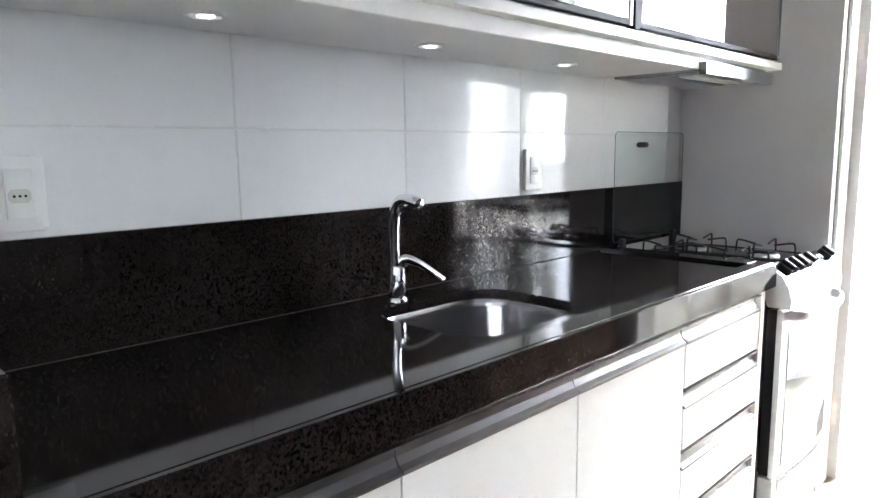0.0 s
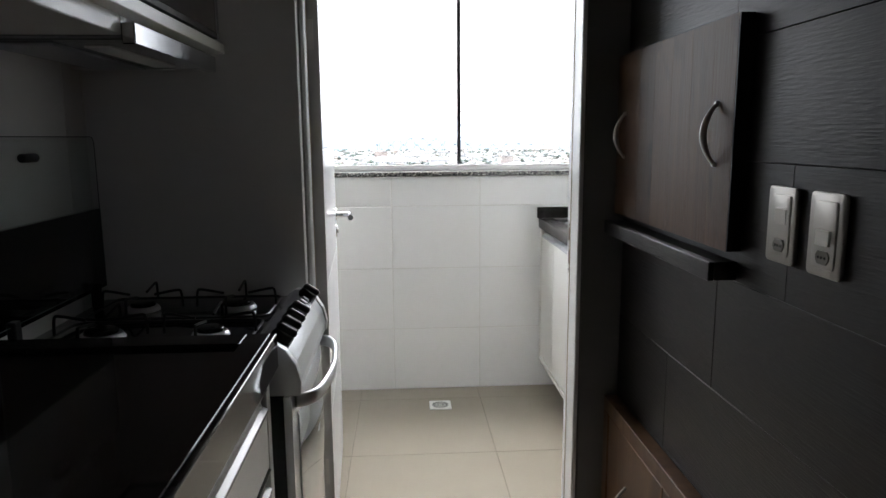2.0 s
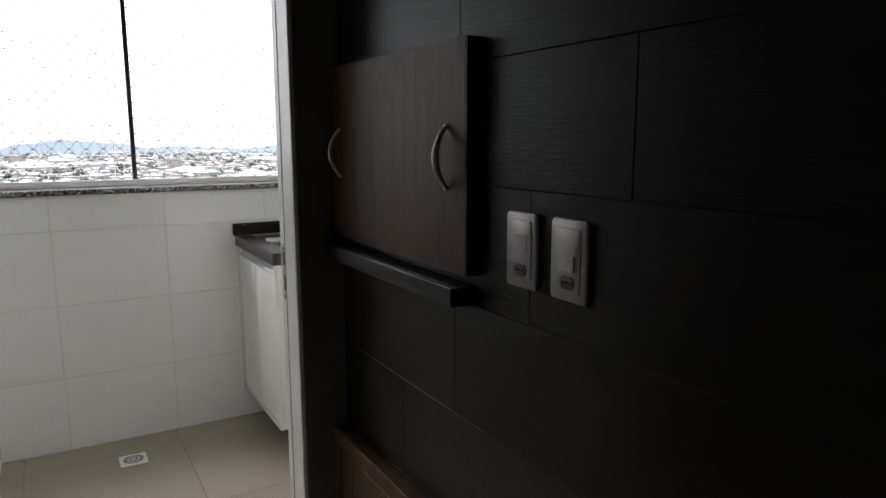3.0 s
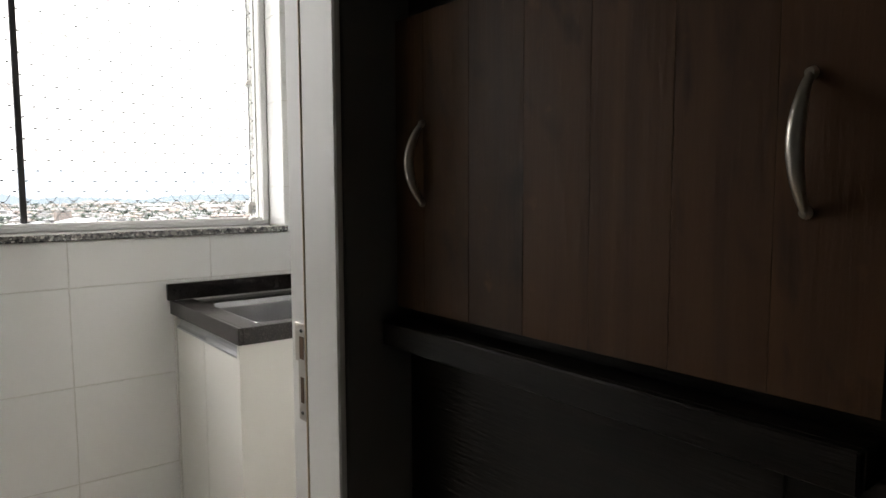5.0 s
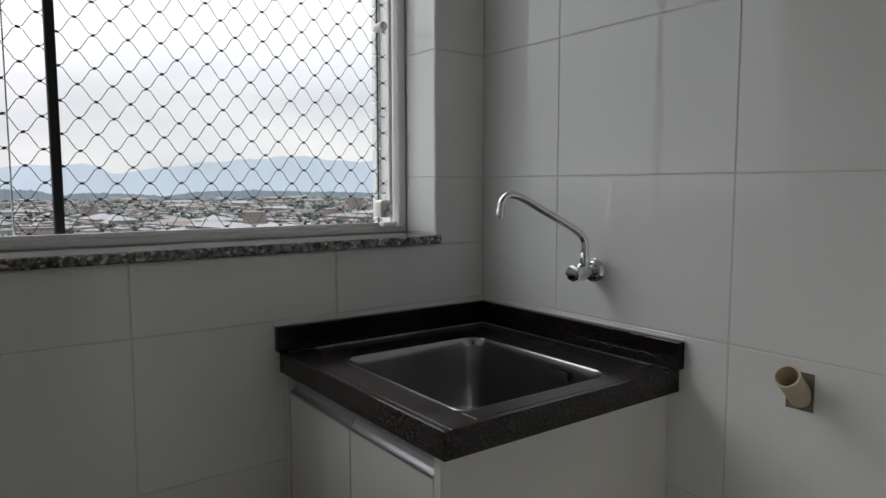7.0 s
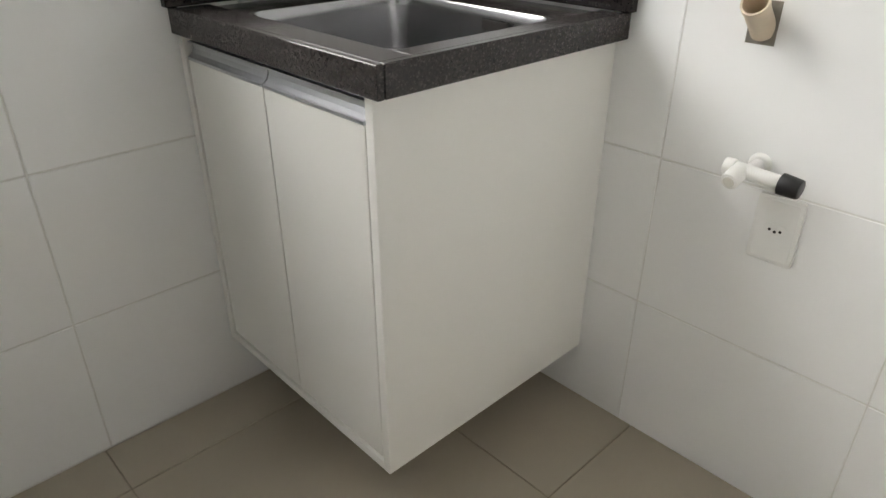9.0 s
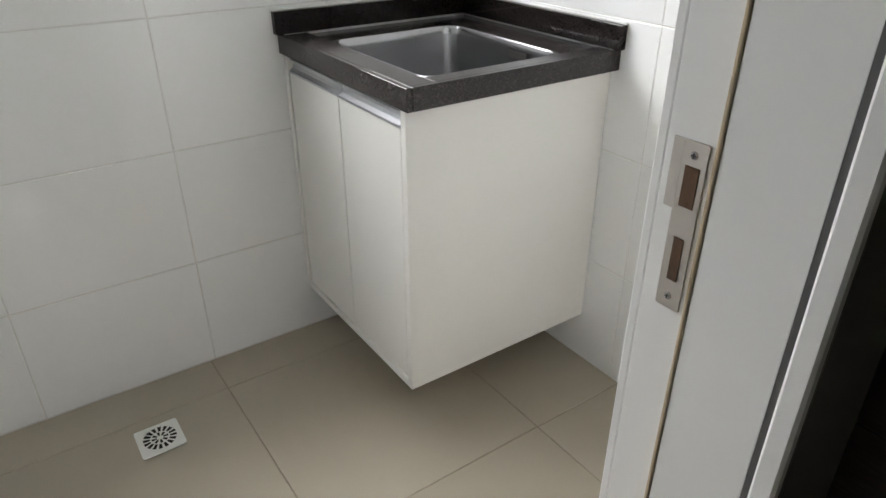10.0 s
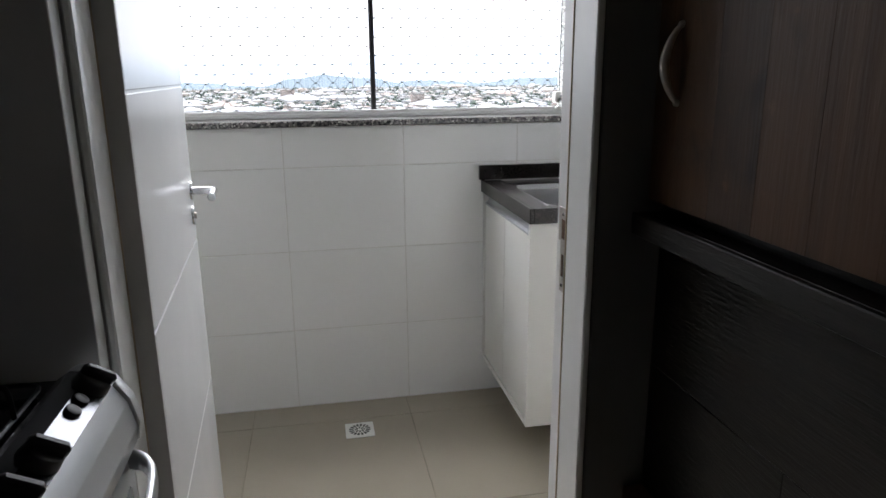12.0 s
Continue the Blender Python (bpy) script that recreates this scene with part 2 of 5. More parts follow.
M_GRAN = granite("dark_brown_granite", (0.0075, 0.0058, 0.0055), (0.017, 0.0132, 0.0122), (0.024, 0.019, 0.017), 0.05, 300, 0.25)
M_GRANF = granite("brushed_brown_granite", (0.014, 0.0118, 0.0118), (0.036, 0.031, 0.0295), (0.080, 0.070, 0.067), 0.15, 390)
M_SILL = granite("grey_speckled_granite", (0.03, 0.03, 0.035), (0.22, 0.21, 0.20), (0.6, 0.58, 0.54), 0.07, 160, 0.6)
M_LAM = plain("white_laminate", (0.80, 0.79, 0.745), 0.32, 0, 0.025, 2, 0.03, 160)
M_PANEL = plain("pale_grey_laminate", (0.70, 0.69, 0.675), 0.4, 0, 0.05, 3, 0.08, 120)
M_EDGEGAP = plain("edge_and_gap_brown", (0.27, 0.235, 0.19), 0.5, 0, 0.06, 20, 0.1, 200)
M_ALU = metal("brushed_aluminium", (0.52, 0.53, 0.55), 0.36, 1.0)
M_ALUDARK = metal("bronze_tinted_aluminium", (0.20, 0.195, 0.195), 0.34, 1.0)
M_STEEL = plain("brushed_stainless_steel", (0.38, 0.38, 0.385), 0.24, 1.0, 0.05, 16, 0.0, 400)
M_CHROME = plain("polished_chrome", (0.80, 0.81, 0.83), 0.06, 1.0, 0.02, 10, 0.0, 100)
M_NICKEL = plain("satin_nickel", (0.50, 0.47, 0.43), 0.32, 1.0, 0.05, 30, 0.0, 300)
M_FRAME = plain("white_painted_frame", (0.77, 0.765, 0.745), 0.35, 0, 0.03, 4, 0.05, 140)
M_DOOR = plain("white_lacquered_door", (0.79, 0.79, 0.785), 0.22, 0, 0.02, 3, 0.03, 120)
M_DOOREDGE = plain("grey_door_edge", (0.40, 0.385, 0.36), 0.5, 0, 0.06, 8, 0.1, 140)
M_WALU = plain("white_window_aluminium", (0.85, 0.85, 0.84), 0.35, 0, 0.04, 6, 0.04, 150)
M_GASKET = plain("black_rubber", (0.012, 0.012, 0.013), 0.6, 0, 0.2, 40, 0.2, 200)
M_BLACK = plain("black_plastic", (0.008, 0.008, 0.009), 0.48, 0, 0.15, 30, 0.05, 250)
M_ENAMEL = plain("black_enamel", (0.008, 0.009, 0.012), 0.10, 0, 0.2, 30, 0.03, 200)
M_IRON = plain("black_wire_enamel", (0.012, 0.012, 0.013), 0.35, 0, 0.2, 60, 0.2, 300)
M_SILVER = metal("silver_painted_metal", (0.62, 0.63, 0.64), 0.28, 0.75)
M_STRIP = metal("dark_reflection_metal", (0.20, 0.205, 0.22), 0.26, 0.9)
M_OVENGLASS = plain("mirror_oven_glass", (0.42, 0.44, 0.45), 0.05, 0.85, 0.03, 3, 0.0, 100)
M_PVCW = plain("white_plastic", (0.78, 0.775, 0.74), 0.35, 0, 0.03, 12, 0.03, 200)
M_SOCKET = plain("socket_face", (0.62, 0.60, 0.54), 0.4, 0, 0.04, 20, 0.03, 200)
M_PVCB = plain("beige_pvc", (0.60, 0.50, 0.37), 0.5, 0, 0.1, 25, 0.1, 200)
M_CEMENT = plain("rough_cement", (0.20, 0.18, 0.15), 0.95, 0, 0.35, 60, 0.8, 200)
M_HOLE = plain("dark_hole", (0.015, 0.012, 0.010), 0.9, 0, 0.3, 30, 0.2, 200)
M_RAWWOOD = plain("raw_wood_hole", (0.10, 0.055, 0.03), 0.9, 0, 0.4, 60, 0.5, 200)
M_DARKW = wood("dark_wenge_boards", (0.0034, 0.0024, 0.0017), (0.0100, 0.0062, 0.0042), "Y", 0.40, 2.2, 0.5, 0.1, 0.24)
M_HATCH = wood("rustic_brown_planks", (0.070, 0.033, 0.0145), (0.104, 0.050, 0.022), "Z", 0.5, 1.3, 0.45, 0.4, 0.25, 0.75)
M_BROWN = wood("medium_brown_veneer", (0.075, 0.037, 0.018), (0.15, 0.077, 0.036), "Z", 0.45, 1.6, 0.15, 0.15, 0.25)
M_PLATE = plain("champagne_metal_plate", (0.30, 0.28, 0.25), 0.36, 0.6, 0.03, 6, 0.0, 300)
M_PLATEDARK = plain("dark_champagne_insert", (0.10, 0.09, 0.075), 0.35, 0.4, 0.1, 20, 0.05, 200)
M_POST = plain("dark_grey_laminate", (0.15, 0.146, 0.143), 0.42, 0, 0.08, 6, 0.08, 140)
M_GAP = plain("grey_rubber_strip", (0.085, 0.083, 0.082), 0.6, 0, 0.1, 20, 0.05, 200)
M_BRONZE = plain("bronze_mirror_glass", (0.36, 0.34, 0.33), 0.03, 0.9, 0.02, 3, 0.0, 100)
M_NET = plain("grey_nylon_twine", (0.012, 0.012, 0.012), 0.85, 0, 0.3, 60, 0.2, 500)
M_GLASS = clear_glass("window_glass")
# Grey tint for an added pane that holds back light from the east.
M_DIMPANE = clear_glass("light_dimming_pane", (0.25, 0.257, 0.265), 0.5)
M_LIDGLASS = clear_glass("tempered_lid_glass", (0.955, 0.975, 0.97), 0.9)
M_GLASSEDGE = plain("polished_glass_edge", (0.10, 0.125, 0.12), 0.25, 0, 0.1, 20, 0.0, 200)
M_LED = glow("led_emitter", (0.93, 0.97, 1.0), LED)
M_GASKETB = plain("brown_gasket", (0.46, 0.37, 0.25), 0.8, 0, 0.2, 40, 0.2, 200)


# ---- builders ----
def where(ob):
    p = Vector((0, 0, 0))
    while ob is not None:
        p += ob.location
        ob = ob.parent
    return p


def link(name, bm, material, smooth=False):
    me = bpy.data.meshes.new(name)
    bm.to_mesh(me)
    bm.free()
    for m in (material if isinstance(material, (list, tuple)) else [material]):
        me.materials.append(m)
    if smooth:
        for p in me.polygons:
            p.use_smooth = True
        me.set_sharp_from_angle(angle=radians(40))
    return new(name, me)


def part(name, bm, material, parent, label="", smooth=False):
    """One mesh, given in world coordinates, under a thing or a part."""
    base = where(parent)
    bmesh.ops.translate(bm, verts=bm.verts, vec=-base)
    ob = link(name, bm, material, smooth)
    ob.parent = parent
    return tagged(ob, label)


def thing(name, at, label, category, group="", kind=""):
    ob = new(name)
    ob.empty_display_size = 0.05
    ob.location = at
    return tagged(ob, label, category, group, kind)


def solid(name, bm, material, label, category, kind="", smooth=False, group=""):
    """A thing or piece of the setting that is one mesh, its origin at its lowest middle."""
    lo = Vector([min(v.co[i] for v in bm.verts) for i in range(3)])
    hi = Vector([max(v.co[i] for v in bm.verts) for i in range(3)])
    at = Vector(((lo.x + hi.x) / 2, (lo.y + hi.y) / 2, lo.z))
    bmesh.ops.translate(bm, verts=bm.verts, vec=-at)
    ob = link(name, bm, material, smooth)
    ob.location = at
    return tagged(ob, label, category, group, kind)


def box(a, b, bevel=0.0, bm=None, seg=1):
    """A box between two corners, its edges broken."""
    bm = bm or bmesh.new()
    lo = [min(a[i], b[i]) for i in range(3)]
    hi = [max(a[i], b[i]) for i in range(3)]
    m = Matrix.Translation([(lo[i] + hi[i]) / 2 for i in range(3)]) @ Matrix.Diagonal([hi[i] - lo[i] for i in range(3)] + [1])
    made = bmesh.ops.create_cube(bm, size=1.0, matrix=m)
    if bevel:
        edges = list({e for v in made["verts"] for e in v.link_edges})
        bmesh.ops.bevel(bm, geom=edges, offset=bevel, segments=seg, profile=0.5, affect="EDGES")
    return bm


def rod(a, b, r, r2=None, sides=20, bm=None, bevel=0.0):
    """A round bar from a to b."""
    bm = bm or bmesh.new()
    a, b = Vector(a), Vector(b)
    m = Matrix.Translation((a + b) / 2) @ (b - a).to_track_quat("Z", "Y").to_matrix().to_4x4()
    made = bmesh.ops.create_cone(bm, cap_ends=True, segments=sides, radius1=r, radius2=r if r2 is None else r2, depth=(b - a).length, matrix=m)
    if bevel:
        rims = [e for e in {e for v in made["verts"] for e in v.link_edges} if len(e.link_faces) == 2 and any(len(f.verts) > 4 for f in e.link_faces)]
        bmesh.ops.bevel(bm, geom=rims, offset=bevel, segments=2, profile=0.5, affect="EDGES")
    return bm


def tube(points, r, sides=8, bm=None, closed=False, flat=1.0):
    """A tube swept along points; r is one radius or one for each point."""
    bm = bm or bmesh.new()
    pts = [Vector(p) for p in points]
    n = len(pts)
    radii = r if isinstance(r, (list, tuple)) else [r] * n
    rings, side = [], None
    for i, p in enumerate(pts):
        before = pts[i - 1] if (i or closed) else p
        after = pts[(i + 1) % n] if (i < n - 1 or closed) else p
        d = (after - before).normalized()
        if side is None:
            side = d.orthogonal().normalized()
        else:
            side = (side - d * side.dot(d)).normalized()
        up = d.cross(side)
        rings.append([bm.verts.new(p + radii[i] * (math.cos(k * math.tau / sides) * side + flat * math.sin(k * math.tau / sides) * up)) for k in range(sides)])
    for i in range(n if closed else n - 1):
        a, b = rings[i], rings[(i + 1) % n]
        for k in range(sides):
            bm.faces.new((a[k], a[(k + 1) % sides], b[(k + 1) % sides], b[k]))
    if not closed:
        bm.faces.new(rings[0][::-1])
        bm.faces.new(rings[-1])
    return bm


def smooth_path(points, steps=6):
    """A smooth line through points."""
    p = [Vector(q) for q in points]
    p = [p[0] * 2 - p[1]] + p + [p[-1] * 2 - p[-2]]
    out = []
    for i in range(1, len(p) - 2):
        for k in range(steps):
            t = k / steps
            out.append(0.5 * (2 * p[i] + (p[i + 1] - p[i - 1]) * t + (2 * p[i - 1] - 5 * p[i] + 4 * p[i + 1] - p[i + 2]) * t * t + (3 * p[i] - p[i - 1] - 3 * p[i + 1] + p[i + 2]) * t ** 3))
    return out + [p[-2]]


def prism(outline, axis, a, b, bevel=0.0):
    """An outline in the other two axes, drawn out from a to b along an axis (0 x, 1 y, 2 z)."""
    bm = bmesh.new()
    others = [i for i in range(3) if i != axis]
    rows = []
    for v in (a, b):
        row = []
        for p in outline:
            co = [0, 0, 0]
            co[axis], co[others[0]], co[others[1]] = v, p[0], p[1]
            row.append(bm.verts.new(co))
        rows.append(row)
    n = len(outline)
    for i in range(n):
        bm.faces.new((rows[0][i], rows[0][(i + 1) % n], rows[1][(i + 1) % n], rows[1][i]))
    bm.faces.new(rows[0][::-1])
    bm.faces.new(rows[1])
    bmesh.ops.recalc_face_normals(bm, faces=bm.faces)
    if bevel:
        bmesh.ops.bevel(bm, geom=list(bm.edges), offset=bevel, segments=2, profile=0.5, affect="EDGES")
    return bm


def round_rect(x0, y0, x1, y1, r, steps=6):
    pts = []
    for cx, cy, a0 in ((x1 - r, y1 - r, 0), (x0 + r, y1 - r, 90), (x0 + r, y0 + r, 180), (x1 - r, y0 + r, 270)):
        for k in range(steps + 1):
            a = radians(a0 + 90 * k / steps)
            pts.append((cx + r * math.cos(a), cy + r * math.sin(a)))
    return pts


def loft(rings, caps=(False, False)):
    """Skin over rings of equal length."""
    bm = bmesh.new()
    rows = [[bm.verts.new(p) for p in ring] for ring in rings]
    n = len(rings[0])
    for a, b in zip(rows, rows[1:]):
        for i in range(n):
            bm.faces.new((a[i], a[(i + 1) % n], b[(i + 1) % n], b[i]))
    if caps[0]:
        bm.faces.new(rows[0][::-1])
    if caps[1]:
        bm.faces.new(rows[-1])
    bmesh.ops.recalc_face_normals(bm, faces=bm.faces)
    return bm


def slab_with_hole(x0, y0, x1, y1, z0, z1, hole):
    """A flat slab with one hole; its edges along the hole are square."""
    bm = bmesh.new()
    k = len(hole)
    cx, cy = sum(p[0] for p in hole) / k, sum(p[1] for p in hole) / k
    outer = []
    for px, py in hole:
        dx, dy = px - cx, py - cy
        t = min(((x1 if dx > 0 else x0) - cx) / dx if abs(dx) > 1e-6 else 1e9, ((y1 if dy > 0 else y0) - cy) / dy if abs(dy) > 1e-6 else 1e9)
        outer.append([cx + dx * t, cy + dy * t])
    for c in ((x0, y0), (x1, y0), (x1, y1), (x0, y1)):
        j = min(range(k), key=lambda i: (outer[i][0] - c[0]) ** 2 + (outer[i][1] - c[1]) ** 2)
        outer[j] = list(c)
    rings = [[bm.verts.new((p[0], p[1], z)) for p in pts] for pts, z in ((hole, z1), (outer, z1), (outer, z0), (hole, z0))]
    for a, b in zip(rings, rings[1:] + rings[:1]):
        for i in range(k):
            bm.faces.new((a[i], a[(i + 1) % k], b[(i + 1) % k], b[i]))
    bmesh.ops.recalc_face_normals(bm, faces=bm.faces)
    return bm


def tile_mesh(name, w, h, t, material, gap=0.002, edge=0.0012):
    """A tile lying in its own x-z plane, its face towards -y."""
    bm = box((-w / 2 + gap / 2, 0, -h / 2 + gap / 2), (w / 2 - gap / 2, t, h / 2 - gap / 2), edge)
    me = bpy.data.meshes.new(name)
    bm.to_mesh(me)
    bm.free()
    me.materials.append(material)
    return me


TILES = {}


def lay_tiles(wall, name, cells, place, turn, material, t=0.008, gap=0.0028):
    """Tiles on a wall: cells are (u0, u1, v0, v1) along the wall and up; place(u, v) gives the spot on the backing."""
    base = where(wall)
    for u0, u1, v0, v1 in cells:
        key = (name, round(u1 - u0, 3), round(v1 - v0, 3), material.name)
        if key not in TILES:
            TILES[key] = tile_mesh(name, u1 - u0, v1 - v0, t, material, gap)
        ob = new(name, TILES[key])
        ob.parent = wall
        ob.rotation_euler = turn
        ob.location = Vector(place((u0 + u1) / 2, (v0 + v1) / 2)) - base


def cut(lines, lo, hi):
    ls = [lo] + [v for v in lines if lo + 0.004 < v < hi - 0.004] + [hi]
    return list(zip(ls, ls[1:]))


def bow_handle(parent, x, y, z0, z1, out, material, name="handle", label="satin nickel bow handle"):
    """An upright bow handle on a face that looks to -x."""
    n = 14
    pts, radii = [], []
    for i in range(n + 1):
        s = i / n
        pts.append((x - out * math.sin(math.pi * s) ** 0.8 - 0.002, y, z0 + (z1 - z0) * s))
        radii.append(0.0035 + 0.0035 * math.sin(math.pi * s))
    bm = tube(pts, radii, 10)
    for z in (z0, z1):
        rod((x + 0.001, y, z), (x - 0.006, y, z), 0.006, 0.004, 12, bm)
    return part(name, bm, material, parent, label, True)


# ---- the setting ----
CEIL = 2.55
XW, XR, YD, YL = -2.10, -0.65, -1.50, -1.34      # kitchen tile face, wood wall, kitchen and laundry faces of the door wall
DL, DR, DH = -1.55, -0.767, 2.10                  # clear door opening
Z_ROWS = [0.325 + 0.319 * k for k in range(8)]

floor = solid("floor", box((-2.3, -6.2, -0.20), (3.4, 0.0, -0.0025)), M_FGROUT, "beige porcelain tiled floor with thin dark joints", "floor", "structure")
xs = [-0.30 - 0.605 * k for k in range(-5, 5)][::-1]
ys = [-0.15 - 0.603 * k for k in range(0, 11)][::-1]
xs = sorted(xs)
ys = sorted(ys)
cells = [(a, b, c, d) for a, b in cut(xs, -2.3, 3.3) for c, d in cut(ys, -6.1, 0.0)]
lay_tiles(floor, "tile", cells, lambda u, v: (u, v, 0.0), (radians(-90), 0, 0), M_FLOOR, 0.008, 0.0022)

# laundry: window wall
WX0, WX1, WZ0, WZ1 = -1.95, -0.159, 1.111, 2.25
TT, RC = 0.008, 0.0014
bm = box((-2.3, RC, -0.2), (0.15, 0.245, WZ0))
box((-2.3, RC, WZ1), (0.15, 0.245, CEIL), 0, bm)
box((WX1 + RC, RC, WZ0), (0.15, 0.245, WZ1), 0, bm)
box((-2.3, RC, WZ0), (WX0, 0.245, WZ1), 0, bm)
wall_window = solid("wall_window", bm, M_GROUT, "laundry window wall in glossy white rectangular tiles", "wall", "structure")
xj = [-0.444 - 0.4465 * k for k in range(5)]
cells = []
for u0, u1 in cut(sorted(xj), -2.2, 0.0):
    for v0, v1 in cut(Z_ROWS, 0.0, CEIL):
        if v1 <= WZ0 + 0.001 or v0 >= WZ1 or u0 >= WX1:
            cells.append((u0, u1, v0, v1))
            continue
        if v0 < WZ0 < v1:
            cells.append((u0, u1, v0, WZ0 - 0.001))
        if v0 < WZ1 < v1:
            cells.append((u0, u1, WZ1, v1))
        lo, hi = max(v0, WZ0 - 0.001), min(v1, WZ1)
        if u1 > WX1 > u0:
            cells.append((WX1, u1, lo, hi))
        if u0 < WX0 < u1:
            cells.append((u0, WX0, lo, hi))
lay_tiles(wall_window, "tile", cells, lambda u, v: (u, 0.0, v), (0, 0, 0), M_TILE, TT)
# tiled reveal beside the window
cells = [(0.002, 0.134, v0, v1) for v0, v1 in cut(Z_ROWS, WZ0 + 0.026, WZ1)]
lay_tiles(wall_window, "tile", cells, lambda u, v: (WX1, u, v), (0, 0, radians(-90)), M_TILE, TT)

# laundry: right wall
wall_right = solid("wall_right", box((RC, -1.34, -0.2), (0.15, 0.008, CEIL)), M_GROUT, "laundry side wall in glossy white rectangular tiles", "wall", "structure")
yj = sorted([-0.273 - 0.4455 * k for k in range(4)])
cells = [(u0, u1, v0, v1) for u0, u1 in cut(yj, YL, 0.0) for v0, v1 in cut(Z_ROWS, 0.0, CEIL)]
lay_tiles(wall_right, "tile", cells, lambda u, v: (0.0, u, v), (0, 0, radians(-90)), M_TILE, TT)

# laundry: far left wall
solid("wall_left", box((-2.35, YL, -0.2), (-2.2, 0.008, CEIL)), M_PAINT, "plain white laundry wall", "wall", "structure")

# door wall between kitchen and laundry
J = 0.04
bm = box((-2.3, -1.495, -0.2), (DL - J, YL, CEIL))
box((DR + J, -1.495, -0.2), (0.15, YL, CEIL), 0, bm)
box((DL - J, -1.495, DH + J), (DR + J, YL, CEIL), 0, bm)
solid("wall_door", bm, M_PAINT, "white painted wall round the laundry doorway", "wall", "structure")

# kitchen: tiled wall
wall_kitchen = solid("wall_kitchen", box((-2.30, -6.1, -0.2), (XW - RC, -1.495, CEIL)), M_GROUT, "kitchen wall in large glossy white tiles", "wall", "structure")
yk = sorted([-2.11 - 0.4475 * k for k in range(-1, 9)])
cells = [(u0, u1, v0, v1) for u0, u1 in cut(yk, -6.1, -1.56) for v0, v1 in cut([1.305 + 0.32 * k for k in range(-3, 4)], 0.0, CEIL)]
lay_tiles(wall_kitchen, "tile", cells, lambda u, v: (XW, u, v), (0, 0, radians(90)), M_KTILE, TT, 0.0035)

# kitchen: wall behind the boards, room beyond
bm = box((-0.64, -3.15, -0.2), (-0.50, -1.495, CEIL))
wall_boards = solid("wall_boards", bm, M_HOLE, "wall clad in wide dark stained wooden boards", "wall", "structure")
solid("wall_room_north", box((-0.50, -1.65, -0.2), (3.4, -1.50, CEIL)), M_PAINT, "plain white wall of the next room", "wall", "structure")
# Unseen south wall; its opening is added to let light onto the end panel.
bm = box((-2.3, -6.3, -0.2), (0.1, -6.1, CEIL))
box((0.52, -6.3, -0.2), (3.4, -6.1, CEIL), 0, bm)
box((0.1, -6.3, 1.80), (0.52, -6.1, CEIL), 0, bm)
box((0.1, -6.3, -0.2), (0.52, -6.1, 1.45), 0, bm)
solid("wall_room_south", bm, M_PAINT, "plain unseen white wall with an opening added to light the kitchen", "wall", "structure")
bm = box((3.2, -6.1, -0.2), (3.4, -1.65, 0.95))
box((3.2, -5.3, 0.95), (3.4, -4.5, 1.2), 0, bm)
box((3.2, -5.3, 2.1), (3.4, -4.5, 2.25), 0, bm)
box((3.2, -6.1, 2.25), (3.4, -1.65, CEIL), 0, bm)
box((3.2, -6.1, 0.95), (3.4, -5.3, 2.25), 0, bm)
box((3.2, -4.5, 0.95), (3.4, -1.65, 2.25), 0, bm)
wall_east = solid("wall_room_east", bm, M_PAINT, "plain white wall with a small window", "wall", "structure")
# Unseen pane added to cut the light coming through the east window.
part("dimming_pane", box((3.29, -5.3, 1.2), (3.296, -4.5, 2.1)), M_DIMPANE, wall_east, "unseen grey pane added to dim the light from this opening").visible_shadow = True
solid("ceiling", box((-2.35, -6.3, CEIL), (3.4, 0.2, CEIL + 0.15)), M_CEIL, "flat white painted ceiling", "ceiling", "structure")

# end wall of the counter: pale panel
solid("end_panel", box((XW - 0.003, -1.555, 0.0), (-1.549, -1.5145, 2.45), 0.0015), M_PANEL, "tall pale grey laminate end panel beside the stove", "panel", "structure")

# ---- doorway ----
frame_thing = thing("door_frame", (DR, YD, 0), "white painted wooden door frame with narrow casing", "door frame", "", "structure")
for side, x, s in (("strike", DR, 1), ("hinge", DL, -1)):
    part("jamb", box((x, -1.4852, 0), (x + s * 0.038, -1.335, DH + 0.038), 0.0015), M_FRAME, frame_thing)
    part("door_stop", box((x - s * 0.006, -1.485, 0), (x, -1.392, DH - 0.001), 0.002), M_FRAME, frame_thing)
    part("seal", box((x - s * 0.0074, -1.3918, 0), (x, -1.3878, DH - 0.013), 0.001), M_GASKETB, frame_thing, "thin brown rubber door seal")
    part("casing", box((x - s * 0.016, -1.514, 0), (x - s * 0.003, -1.4925, DH + 0.02), 0.003), M_FRAME, frame_thing)
    part("shadow_gap", box((x - s * 0.010, -1.507, 0), (x + s * 0.002, -1.4852, DH + 0.02)), M_GAP if s > 0 else M_DOOREDGE, frame_thing, "narrow gap beside the casing")
    part("casing", box((x + s * 0.002, -1.334, 0), (x + s * 0.055, -1.322, DH + 0.055), 0.002), M_FRAME, frame_thing)
part("head", box((DL, -1.50, DH), (DR, -1.335, DH + 0.038), 0.0015), M_FRAME, frame_thing)
part("casing", box((DL - 0.02, -1.514, DH + 0.021), (DR + 0.02, -1.503, DH + 0.040), 0.002), M_FRAME, frame_thing)

